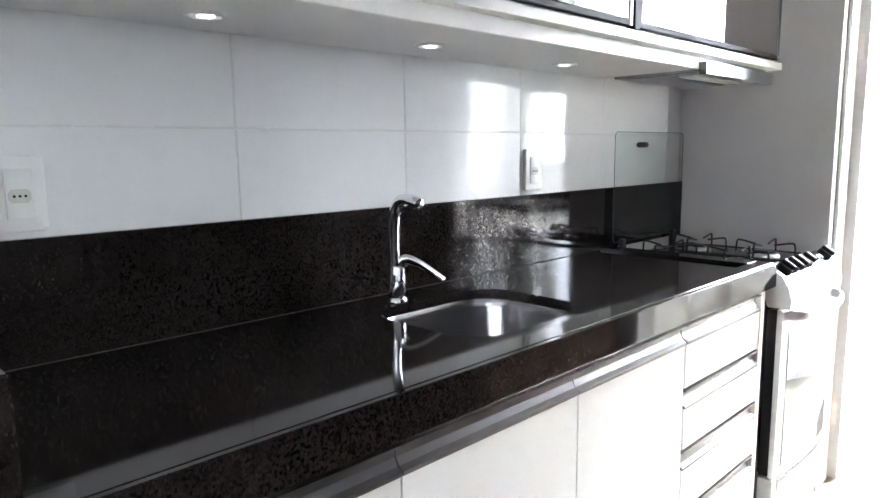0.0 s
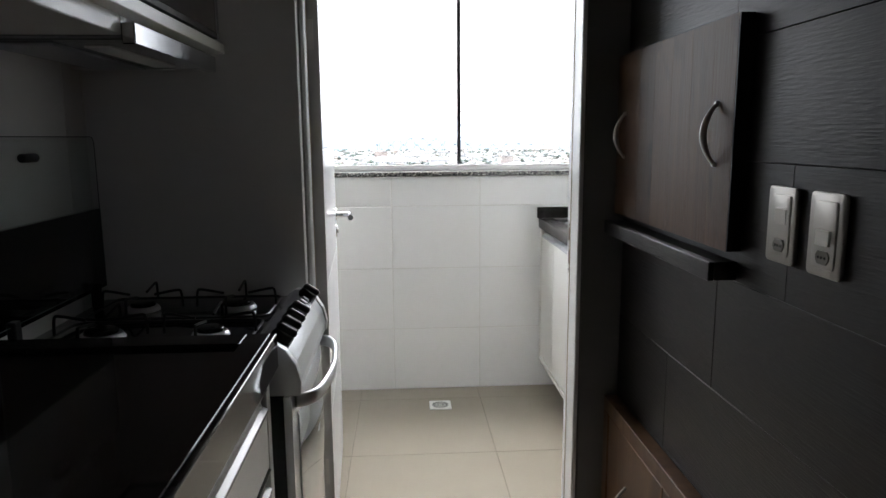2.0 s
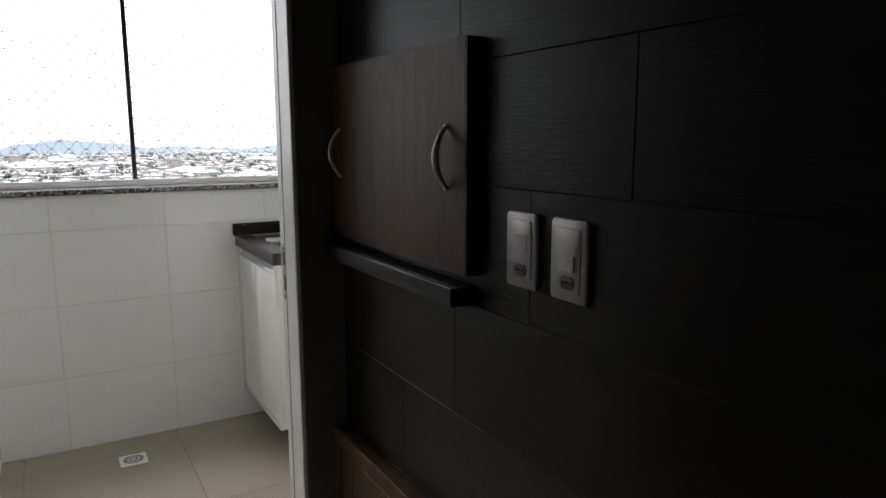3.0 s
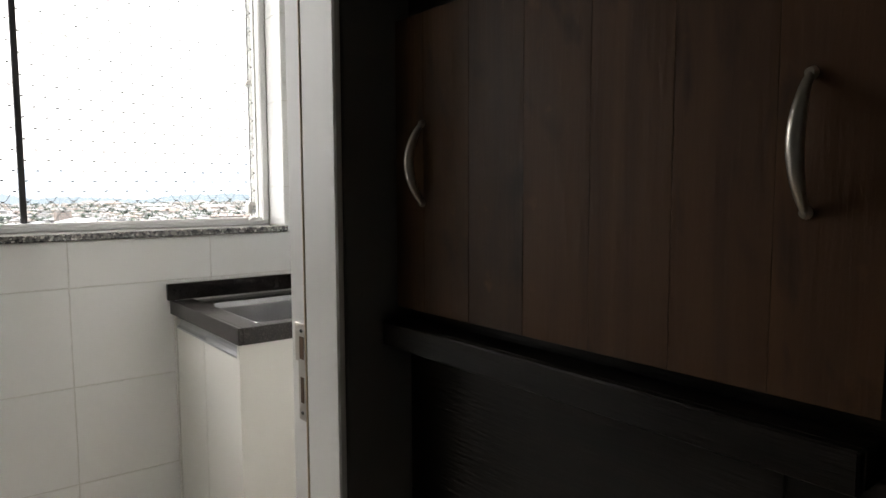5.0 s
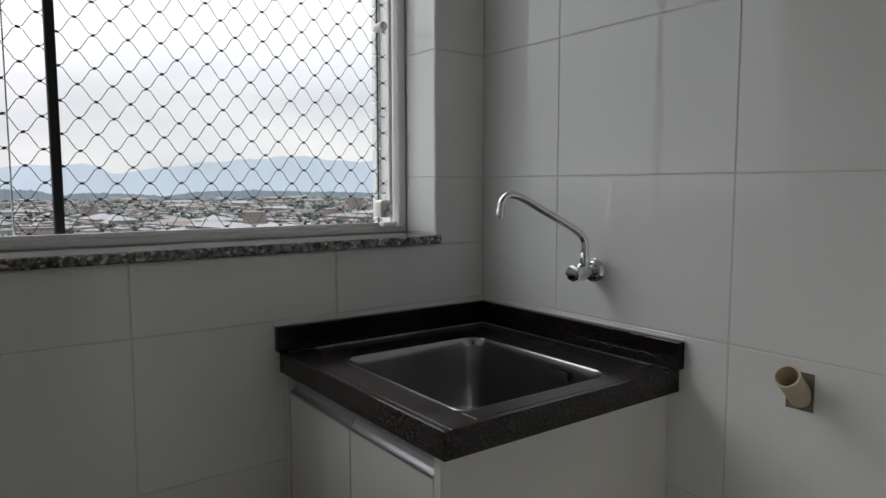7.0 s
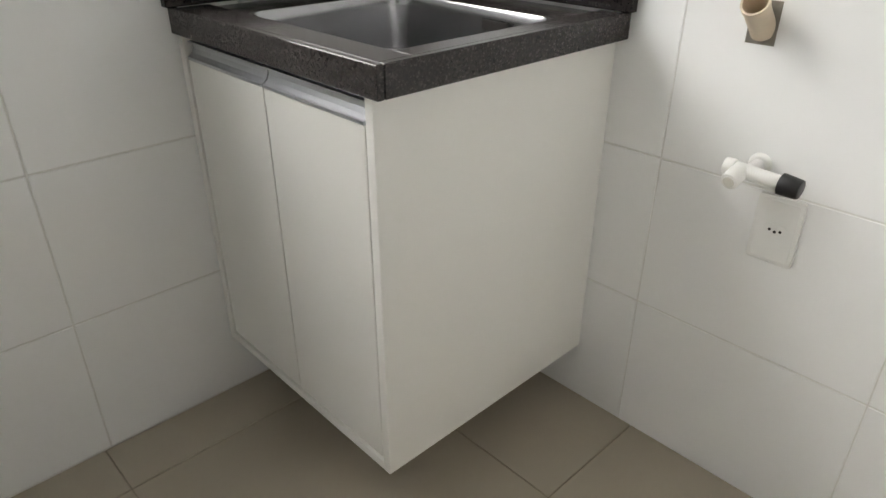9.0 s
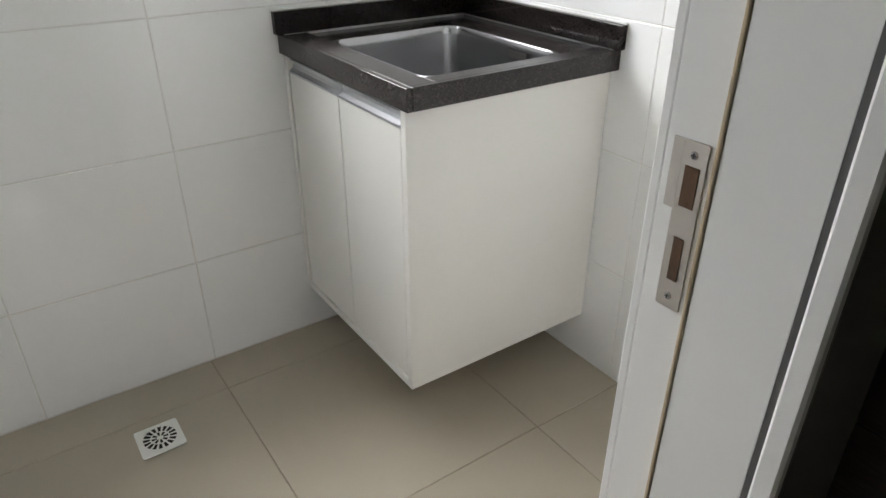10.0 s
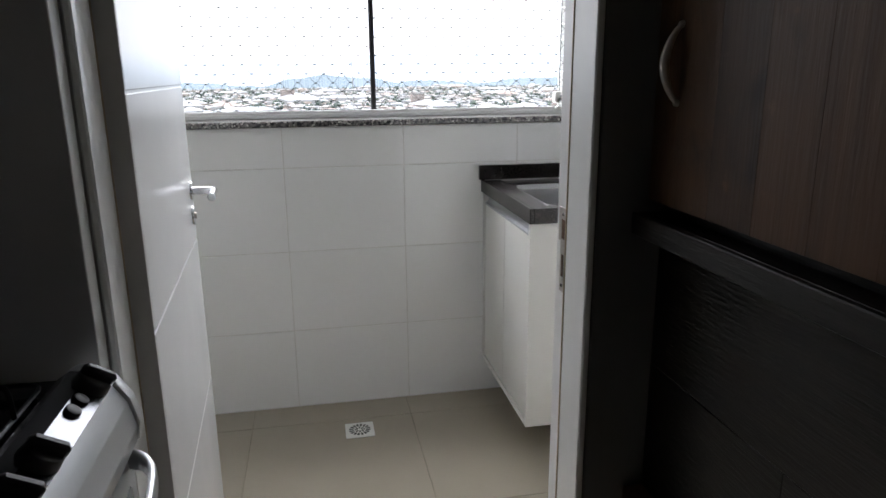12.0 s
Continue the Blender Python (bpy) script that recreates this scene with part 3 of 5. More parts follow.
strike = thing("strike_plate", (DR, -1.367, 0.885), "steel strike plate with two latch holes in the jamb", "strike plate")
part("plate", prism(round_rect(-1.380, 0.886, -1.354, 1.050, 0.002, 2), 0, DR - 0.0025, DR - 0.0004, 0.0004), M_NICKEL, strike)
part("lip", box((DR - 0.0028, -1.356, 0.985), (DR - 0.0006, -1.344, 1.050), 0.0006), M_NICKEL, strike)
part("latch_hole", box((DR - 0.0034, -1.375, 0.990), (DR - 0.0024, -1.360, 1.028), 0.0004), M_RAWWOOD, strike, "dark latch hole showing raw wood")
part("bolt_hole", box((DR - 0.0034, -1.373, 0.916), (DR - 0.0024, -1.362, 0.960), 0.0004), M_RAWWOOD, strike, "dark bolt hole showing raw wood")
for z in (0.899, 1.038):
    sc = part("screw", rod((DR - 0.0022, -1.367, z), (DR - 0.0042, -1.367, z), 0.004, 0.003, 14), M_STEEL, strike)
    bm = box((DR - 0.0048, -1.3695, z - 0.0005), (DR - 0.0040, -1.3645, z + 0.0005))
    box((DR - 0.0048, -1.3675, z - 0.0025), (DR - 0.0040, -1.3665, z + 0.0025), 0, bm)
    part("cross_slot", bm, M_HOLE, sc)

# door leaf, standing open into the laundry
leaf = thing("door", (DL + 0.003, -1.385, 0.01), "white lacquered flush door with horizontal grooves, standing open", "door", "", "structure")
SWING = radians(3.2)
TURN_LEAF = Matrix.Translation((DL + 0.003, -1.385, 0)) @ Matrix.Rotation(SWING, 4, "Z")


def on_leaf(bm):
    bmesh.ops.transform(bm, matrix=TURN_LEAF, verts=bm.verts)
    return bm


LEAF_T, LEAF_W = 0.036, 0.735
grooves = [0.46, 0.867, 1.272, 1.678]
edges = [0.012] + grooves + [DH - 0.004]
for a, b in zip(edges, edges[1:]):
    part("panel", on_leaf(box((0.0, 0.0012, a + 0.0025), (LEAF_T, LEAF_W, b - 0.0025), 0.0015)), M_DOOR, leaf)
part("core", on_leaf(box((0.003, 0.004, 0.012), (LEAF_T - 0.003, LEAF_W - 0.003, DH - 0.004))), M_DOOR, leaf)
part("edge_band", on_leaf(box((0.0006, -0.002, 0.012), (LEAF_T - 0.0006, 0.001, DH - 0.004), 0.0005)), M_DOOREDGE, leaf, "grey unpainted door edge")
HY = LEAF_W - 0.06
for s, x in ((1, LEAF_T), (-1, 0.0)):
    plate = part("rose", on_leaf(rod((x, HY, 1.005), (x + s * 0.008, HY, 1.005), 0.026, 0.025, 28, None, 0.0015)), M_CHROME, leaf, "round chrome handle rose", True)
    bm = tube(smooth_path([(x + s * 0.006, HY, 1.005), (x + s * 0.042, HY, 1.005), (x + s * 0.058, HY - 0.008, 1.005), (x + s * 0.062, HY - 0.025, 1.005), (x + s * 0.062, HY - 0.105, 1.004)], 5), 0.0105, 14)
    part("lever", on_leaf(bm), M_CHROME, plate, "", True)
    key = part("key_rose", on_leaf(rod((x, HY, 0.940), (x + s * 0.007, HY, 0.940), 0.025, 0.024, 28, None, 0.0015)), M_CHROME, leaf, "round chrome lock rose", True)
    part("cylinder", on_leaf(rod((x + s * 0.006, HY, 0.940), (x + s * 0.012, HY, 0.940), 0.009, 0.008, 16)), M_NICKEL, key, "", True)
bm = box((0.006, LEAF_W - 0.001, 0.90), (LEAF_T - 0.006, LEAF_W + 0.0015, 1.07), 0.0005)
part("lock_face", on_leaf(bm), M_NICKEL, leaf)
for z in (0.265, 1.595):
    bm = rod((DL + 0.008, -1.378, z - 0.045), (DL + 0.008, -1.378, z + 0.045), 0.006, None, 12)
    box((DL - 0.001, -1.372, z - 0.04), (DL + 0.002, -1.342, z + 0.04), 0.0005, bm)
    h = part("hinge", bm, M_ALU, leaf, "small steel door hinge", True)
    part("hinge_plate", on_leaf(box((0.003, -0.0036, z - 0.042), (0.021, -0.0021, z + 0.042), 0.0006)), M_NICKEL, h)

# ---- window ----
window = thing("window_1", (-1.0, 0.06, WZ0), "white aluminium sliding window with clear glass", "window", "", "structure")
FY0, FY1 = 0.135, 0.185
part("window_sill", box((WX0, -0.020, WZ0 + 0.002), (WX1 + 0.006, FY1 + 0.03, WZ0 + 0.024), 0.003), M_SILL, window, "speckled grey granite window sill")
part("frame_bottom", box((WX0, FY0, WZ0 + 0.024), (WX1, FY1, WZ0 + 0.042), 0.003), M_WALU, window)
part("track", box((WX0 + 0.03, FY0 - 0.0, WZ0 + 0.042), (WX1 - 0.03, FY0 + 0.006, WZ0 + 0.053), 0.001), M_WALU, window)
part("frame_top", box((WX0, FY0, WZ1 - 0.05), (WX1, FY1, WZ1), 0.003), M_WALU, window)
part("frame_side", box((WX1 - 0.024, FY0, WZ0 + 0.042), (WX1, FY1, WZ1 - 0.05), 0.003), M_WALU, window)
part("frame_side", box((WX0, FY0, WZ0 + 0.042), (WX0 + 0.032, FY1, WZ1 - 0.05), 0.003), M_WALU, window)
part("channel", box((WX1 - 0.042, FY0 + 0.018, WZ0 + 0.042), (WX1 - 0.032, FY0 + 0.03, WZ1 - 0.05), 0.001), M_WALU, window)
bm = box((-0.992, 0.158, WZ0 + 0.042), (-0.973, 0.176, WZ1 - 0.05), 0.002)
part("mullion", bm, M_GASKET, window, "black meeting edge of the glass panes")
pane = part("pane", box((-0.985, 0.166, WZ0 + 0.042), (WX1 - 0.042, 0.174, WZ1 - 0.05)), M_GLASS, window)
pane.visible_shadow = False
pane = part("pane", box((WX0 + 0.032, 0.146, WZ0 + 0.042), (-1.062, 0.154, WZ1 - 0.05)), M_GLASS, window)
pane.visible_shadow = False
part("pane_edge", box((-1.064, 0.145, WZ0 + 0.042), (-1.0615, 0.155, WZ1 - 0.05)), M_WALU, window, "pale polished glass edge")
lk = part("latch", prism(round_rect(-0.251, WZ0 + 0.066, -0.219, WZ0 + 0.112, 0.010, 4), 1, 0.118, 0.150, 0.002), M_PVCW, window, "white plastic window latch", True)
bm = rod((-0.227, 0.119, WZ0 + 0.094), (-0.227, 0.110, WZ0 + 0.094), 0.005, 0.004, 14)
rod((-0.230, 0.119, WZ0 + 0.079), (-0.230, 0.106, WZ0 + 0.079), 0.008, 0.007, 16, bm)
part("latch_knob", bm, M_ALU, lk, "", True)
part("latch_foot", box((-0.247, 0.108, WZ0 + 0.042), (-0.212, 0.134, WZ0 + 0.053), 0.002), M_PVCW, lk)
bm = rod((-0.228, 0.132, 1.672), (-0.228, 0.165, 1.672), 0.012, 0.012, 18, None, 0.002)
part("stop_button", bm, M_PVCW, window, "white round glass stopper", True)

# pale facade strip of the building, just outside the window
ext = thing("facade_strip", (-0.1, 0.2, 0.5), "narrow outside facade strip in small white tiles", "facade", "", "structure")
z = 0.6
while z < 2.6:
    part("facade_tile", box((-0.185, 0.247, z), (-0.09, 0.27, z + 0.060), 0.002), M_TILE, ext)
    z += 0.064

# ---- safety net outside ----
net = thing("safety_net", (-1.0, 0.16, WZ0), "grey nylon diamond mesh safety net across the window", "safety net")
NY, PW, PH = 0.215, 0.0680, 0.0690
bm = bmesh.new()
z = WZ0 + 0.0
row = 0
knots = bmesh.new()
while z < WZ1 + 0.05:
    pts = []
    n = int((WX1 - WX0) / (PW / 8)) + 1
    for i in range(n):
        x = WX0 + i * PW / 8
        ph = math.tau * (x - WX0) / PW + (0 if row % 2 == 0 else math.pi)
        c = math.cos(ph)
        wob = 0.003 * noise.noise((x * 9, z * 9, 0))
        pts.append((x, NY + 0.004 * noise.noise((x * 3, z * 3, 5)), z + wob + PH / 4 * (abs(c) ** 0.8) * (1 if c > 0 else -1)))
        if i % 8 == (0 if row % 2 == 0 else 4):
            m = Matrix.Translation(Vector(pts[-1])) @ Matrix.Rotation(random.uniform(-0.4, 0.4), 4, "Y") @ Matrix.Diagonal((0.0056, 0.0036, 0.0033, 1))
            bmesh.ops.create_icosphere(knots, subdivisions=1, radius=1.0, matrix=m)
    part("twine", tube(pts, 0.00085, 4), M_NET, net)
    z += PH / 2
    row += 1
part("knots", knots, M_NET, net)
part("edge_rope", tube([(WX1 - 0.040, NY, WZ0 + k * 0.05) for k in range(24)], 0.0022, 6), M_NET, net)
for z in (1.24, 1.45, 1.68, 1.90, 2.12):
    bm = rod((WX1 - 0.042, NY, z), (WX1 - 0.012, 0.224, z), 0.003, None, 8)
    part("hook", bm, M_ALU, net, "small metal net hook")
solid("outer_reveal", box((WX1 - 0.012, 0.187, WZ0 + 0.0), (WX1 + 0.01, 0.246, WZ1)), M_TILE, "white tiled outer reveal beside the window", "wall", "structure")

# ---- laundry tank ----
TX, TY, TZ0, TZ1 = -0.588, -0.617, 0.847, 0.895
cab = thing("laundry_cabinet", (-0.30, -0.30, 0.145), "white laminate wall-hung cabinet with two doors under the laundry sink", "cabinet")
CX, CY, CZ = -0.578, -0.593, 0.145
part("side_panel", box((CX, CY, CZ), (0.0 - 0.002, CY + 0.018, TZ0), 0.0008), M_LAM, cab)
part("side_panel", box((CX, -0.020, CZ), (-0.002, -0.002, TZ0), 0.0008), M_LAM, cab)
part("bottom", box((CX, CY + 0.0184, CZ + 0.0005), (-0.002, -0.0204, CZ + 0.0185), 0.0008), M_LAM, cab)
part("back", box((-0.012, CY + 0.018, CZ + 0.0188), (-0.004, -0.020, TZ0 - 0.002)), M_LAM, cab)
# Sheet in edge-band brown, darkened to put the shade of the door gaps in.
part("front_gap", box((CX + 0.016, CY + 0.0184, CZ + 0.0188), (CX + 0.022, -0.0204, TZ0 - 0.050)), M_EDGEGAP, cab, "brown sheet behind the doors for edge bands and dark gaps")
ymid = (CY - 0.002) / 2
for y0, y1 in ((CY + 0.0245, ymid - 0.0016), (ymid + 0.0016, -0.0265)):
    d = part("cabinet_door", box((CX + 0.003, y0, CZ + 0.0245), (CX + 0.021, y1, TZ0 - 0.046), 0.001), M_LAM, cab)
    prof = [(CX + 0.002, TZ0 - 0.0458), (CX + 0.002, TZ0 - 0.0405), (CX + 0.006, TZ0 - 0.0385), (CX + 0.012, TZ0 - 0.034), (CX + 0.0155, TZ0 - 0.026), (CX + 0.016, TZ0 - 0.015), (CX + 0.006, TZ0 - 0.0135), (CX + 0.006, TZ0 - 0.0115), (CX + 0.0228, TZ0 - 0.0115), (CX + 0.0228, TZ0 - 0.0458)]
    part("handle_profile", prism(prof, 1, y0, y1), M_ALU, d, "brushed aluminium finger-pull profile")
bm = box((CX + 0.0235, CY + 0.0184, TZ0 - 0.06), (CX + 0.035, -0.0204, TZ0 - 0.001))
part("rail", bm, M_GASKET, cab)

tank = thing("laundry_worktop", (-0.3, -0.3, TZ0), "dark brown granite laundry worktop with upstands", "worktop")
BX0, BX1, BY0, BY1 = -0.503, -0.118, -0.552, -0.114
TR = TZ1 - 0.009
hole = round_rect(BX0, BY0, BX1, BY1, 0.040, 7)
part("slab", slab_with_hole(TX + 0.014, TY + 0.014, -0.001, -0.001, TR - 0.020, TR, hole), M_GRANF, tank)
part("apron", box((TX, TY, TZ0), (TX + 0.0135, -0.001, TZ1), 0.0014), M_GRANF, tank)
part("apron", box((TX + 0.014, TY, TZ0), (-0.001, TY + 0.0135, TZ1), 0.0014), M_GRANF, tank)
part("raised_edge", box((TX + 0.0137, TY + 0.0137, TR - 0.004), (BX0 - 0.012, -0.0205, TZ1 - 0.0003), 0.0012), M_GRANF, tank)
part("raised_edge", box((BX0 - 0.0118, TY + 0.0137, TR - 0.004), (-0.0205, BY0 - 0.012, TZ1 - 0.0003), 0.0012), M_GRANF, tank)
part("upstand", box((TX - 0.010, -0.020, TZ1 + 0.0008), (-0.001, -0.001, 0.951), 0.0012), M_GRAN, tank)
part("upstand", box((-0.020, TY - 0.010, TZ1 + 0.0008), (-0.001, -0.0205, 0.951), 0.0012), M_GRAN, tank)
part("sealant", box((TX - 0.010, -0.006, 0.951), (-0.001, -0.0008, 0.956), 0.001), M_PVCW, tank, "bead of white sealant")
part("sealant", box((-0.006, TY - 0.008, 0.951), (-0.0008, -0.0065, 0.956), 0.001), M_PVCW, tank, "bead of white sealant")


def basin(name, x0, y0, x1, y1, z, depth, r, label, category, lip=0.008):
    """A pressed steel basin hung below a worktop."""
    th = thing(name, ((x0 + x1) / 2, (y0 + y1) / 2, z - depth), label, category)
    rings = []
    for grow, dz in ((lip, 0.0), (lip - 0.002, 0.0014), (-0.001, 0.0010), (-0.004, -0.003), (-0.006, -0.02), (-0.013, -depth * 0.78), (-0.018, -depth * 0.90), (-0.030, -depth * 0.975), (-0.052, -depth)):
        rings.append([(px, py, z + dz) for px, py in round_rect(x0 - grow, y0 - grow, x1 + grow, y1 + grow, max(0.02, r + grow * 0.5), 8)])
    cx, cy = (x0 + x1) / 2, (y0 + y1) / 2
    rings.append([(cx + (p[0] - cx) * 0.25, cy + (p[1] - cy) * 0.25, z - depth - 0.004) for p in rings[-1]])
    bm = loft(rings, (False, True))
    bowl = part("bowl", bm, M_STEEL, th, "", True)
    drain_bm = rod((cx, cy, z - depth - 0.006), (cx, cy, z - depth + 0.001), 0.045, 0.043, 28)
    dr = part("drain", drain_bm, M_CHROME, bowl, "", True)
    return th


tank_basin = basin("laundry_basin", BX0 + 0.004, BY0 + 0.004, BX1 - 0.004, BY1 - 0.004, TR + 0.0006, 0.20, 0.045, "brushed stainless steel laundry basin set in the granite", "sink")
part("maker_plate", box((-0.1365, -0.44, 0.850), (-0.1340, -0.375, 0.868), 0.0005), M_HOLE, tank_basin, "small dark embossed plate")

# wall tap over the tank
tap = thing("laundry_tap", (-0.01, -0.392, 1.069), "chrome wall-mounted tap with a long swivel spout", "tap")
part("flange", rod((-0.001, -0.392, 1.069), (-0.012, -0.392, 1.069), 0.030, 0.022, 28, None, 0.002), M_CHROME, tap, "", True)
part("body", rod((-0.010, -0.392, 1.069), (-0.060, -0.392, 1.069), 0.0125, None, 20, None, 0.002), M_CHROME, tap, "", True)
bm = rod((-0.042, -0.392, 1.069), (-0.074, -0.392, 1.069), 0.0205, 0.0190, 8, None, 0.002)
knob = part("knob", bm, M_CHROME, tap, "", True)
part("grip", box((-0.078, -0.410, 1.064), (-0.073, -0.374, 1.074), 0.002), M_CHROME, knob)
part("collar", rod((-0.034, -0.392, 1.076), (-0.034, -0.392, 1.112), 0.0125, 0.011, 18, None, 0.002), M_CHROME, tap, "", True)
sp = smooth_path([(-0.034, -0.392, 1.108), (-0.035, -0.391, 1.140), (-0.055, -0.380, 1.165), (-0.110, -0.340, 1.205), (-0.150, -0.310, 1.234), (-0.172, -0.297, 1.240), (-0.187, -0.289, 1.226), (-0.190, -0.287, 1.205)], 6)
spout = part("spout", tube(sp, 0.0088, 14), M_CHROME, tap, "", True)
part("tip", rod((-0.190, -0.287, 1.208), (-0.191, -0.287, 1.190), 0.0100, None, 16, None, 0.001), M_CHROME, spout, "", True)

# waste pipe stub in its chase
pipe = thing("waste_pipe", (0, -0.852, 0.906), "beige plastic pipe stub in a rough cement hole", "pipe")
part("chase", box((-0.0012, -0.876, 0.874), (0.004, -0.829, 0.941), 0.0005), M_CEMENT, pipe, "square rough cement patch")
a, b = Vector((0.006, -0.852, 0.895)), Vector((-0.050, -0.853, 0.942))
d = (b - a).normalized()
ringset = []
q = d.to_track_quat("Z", "Y")
for t, r in ((0, 0.020), (0.06, 0.020), (0.064, 0.0215), ((b - a).length, 0.0215), ((b - a).length, 0.0185), (0.012, 0.0175)):
    ringset.append([a + d * t + q @ Vector((r * math.cos(k * math.tau / 24), r * math.sin(k * math.tau / 24), 0)) for k in range(24)])
part("pipe", loft(ringset, (False, True)), M_PVCB, pipe, "", True)

# washing machine tap
valve = thing("washing_machine_tap", (0, -0.899, 0.684), "white plastic washing machine tap with a black knob", "tap")
part("flange", rod((-0.001, -0.899, 0.684), (-0.010, -0.899, 0.684), 0.021, 0.016, 24, None, 0.002), M_PVCW, valve, "", True)
part("stem", rod((-0.008, -0.899, 0.684), (-0.048, -0.899, 0.684), 0.011, None, 18), M_PVCW, valve, "", True)
bm = rod((-0.048, -0.868, 0.684), (-0.048, -0.955, 0.680), 0.0125, None, 18, None, 0.001)
part("barrel", bm, M_PVCW, valve, "", True)
part("cap", rod((-0.048, -0.860, 0.684), (-0.048, -0.878, 0.684), 0.0145, None, 18, None, 0.002), M_PVCW, valve, "", True)
part("outlet", rod((-0.048, -0.888, 0.684), (-0.084, -0.886, 0.672), 0.0150, 0.0150, 20, None, 0.002), M_PVCW, valve, "", True)
part("outlet_cap", rod((-0.0835, -0.886, 0.6722), (-0.0855, -0.8859, 0.6715), 0.0095, None, 16), M_SOCKET, valve)
part("black_knob", rod((-0.048, -0.952, 0.680), (-0.048, -0.986, 0.678), 0.0185, 0.0165, 10, None, 0.003), M_BLACK, valve, "faceted black plastic knob", True)


def wall_socket(name, face, centre, w, h, label, out, mats, kind="three"):
    """A wall plate on a wall; out is the direction away from the wall along x, centre (y, z)."""
    y, z = centre
    th = thing(name, (face, y, z - h / 2), label, "wall socket" if kind != "switch" else "light switch")
    part("plate", prism(round_rect(y - w / 2, z - h / 2, y + w / 2, z + h / 2, 0.006, 4), 0, face + out * 0.0008, face + out * 0.008, 0.0018), mats[0], th, "", True)
    return th


sock = wall_socket("socket", 0.0, (-0.951, 0.580), 0.078, 0.122, "white plastic wall socket with three pin holes", -1, (M_PVCW, M_SOCKET))
part("insert", prism([(-0.971, 0.574), (-0.966, 0.568), (-0.936, 0.568), (-0.931, 0.574), (-0.931, 0.586), (-0.936, 0.592), (-0.966, 0.592), (-0.971, 0.586)], 0, -0.0082, -0.0095, 0.0005), M_PVCW, sock)
part("rim", prism(round_rect(-0.983, 0.526, -0.919, 0.634, 0.005, 3), 0, -0.0074, -0.0087, 0.0008), M_PVCW, sock)
for dy, dz in ((-0.009, 0.0), (0.0, -0.0025), (0.009, 0.0)):
    part("pin_hole", rod((-0.0092, -0.951 + dy, 0.581 + dz), (-0.0101, -0.951 + dy, 0.581 + dz), 0.0026, None, 10), M_HOLE, sock)

# floor drain
drain = thing("floor_drain", (-1.112, -0.243, 0.0), "white square plastic floor drain with radial slots", "floor drain")
part("grate", prism(round_rect(-1.165, -0.296, -1.059, -0.190, 0.006, 3), 2, 0.0006, 0.0045, 0.001), M_PVCW, drain)
for ring, n, r0, r1, w in ((0, 8, 0.008, 0.020, 0.0035), (1, 16, 0.024, 0.040, 0.0045)):
    for k in range(n):
        a = math.tau * (k + 0.5 * ring) / n
        c, s = math.cos(a), math.sin(a)
        bm = bmesh.new()
        vs = [bm.verts.new((-1.112 + c * r - s * t, -0.243 + s * r + c * t, 0.0052)) for r, t in ((r0, -w * 0.6), (r1, -w), (r1, w), (r0, w * 0.6))]
        f = bm.faces.new(vs)
        ex = bmesh.ops.extrude_face_region(bm, geom=[f])
        bmesh.ops.translate(bm, verts=[v for v in ex["geom"] if isinstance(v, bmesh.types.BMVert)], vec=(0, 0, -0.0008))
        bmesh.ops.recalc_face_normals(bm, faces=bm.faces)
        part("slot", bm, M_HOLE, drain)

# ---- kitchen: boards, hatch, shelf ----
rows = [(0.10, 0.325), (0.325, 0.550), (0.550, 0.790), (0.790, 1.030), (1.030, 1.258), (1.258, 1.478), (1.478, 1.700), (1.700, 1.925), (1.925, 2.15), (2.15, 2.38), (2.38, CEIL)]
first = [-2.30, -2.6, -1.87, -2.10, -2.34, -2.56, -2.12, -2.4, -1.9, -2.2, -2.5]
rb = random.Random(4)
for (z0, z1), j in zip(rows, first):
    lines = sorted(j + 0.92 * k for k in range(-3, 4))
    for a, b in cut(lines, -3.145, -1.512):
        lift = rb.uniform(0.0, 0.0016)
        part("board", box((-0.6365, a + 0.0006, z0 + 0.0006), (XR - lift, b - 0.0006, z1 - 0.0006), 0.0008), M_DARKW, wall_boards)
part("skirting", box((-0.6365, -3.145, 0.0), (XR - 0.006, -1.512, 0.099), 0.002), M_DARKW, wall_boards)
solid("corner_board", box((-0.7665, -1.512, 0.0), (-0.6365, -1.497, 2.40), 0.002), M_POST, "dark grey laminate upright board beside the doorway", "trim", "structure")

hatch = thing("serving_hatch", (-0.66, -1.85, 1.087), "rustic brown plank hatch door with two bow handles", "hatch door")
HX0, HX1, HZ0, HZ1 = -0.680, XR - 0.002, 1.090, 1.520
ends = [-2.184, -2.094, -1.994, -1.892, -1.790, -1.688, -1.588, -1.518]
for a, b in zip(ends, ends[1:]):
    part("plank", box((HX0, a + 0.0001, HZ0), (HX1, b - 0.0001, HZ1), 0.0004), M_HATCH, hatch)
# Thin strip in the dark board wood, down the hatch's side.
part("edge_strip", box((HX0 + 0.0006, -2.1885, HZ0 + 0.0005), (HX1, -2.1842, HZ1 - 0.0005), 0.0005), M_DARKW, hatch, "dark strip on the side of the hatch")
bow_handle(hatch, HX0, -1.587, 1.250, 1.364, 0.024, M_NICKEL)
bow_handle(hatch, HX0, -2.121, 1.250, 1.364, 0.024, M_NICKEL)
shelf = thing("wall_shelf", (-0.68, -1.85, 1.033), "narrow dark stained wooden ledge under the hatch", "shelf")
part("ledge", box((-0.6955, -2.180, 1.034), (XR - 0.0022, -1.518, 1.0695), 0.0015), M_DARKW, shelf)
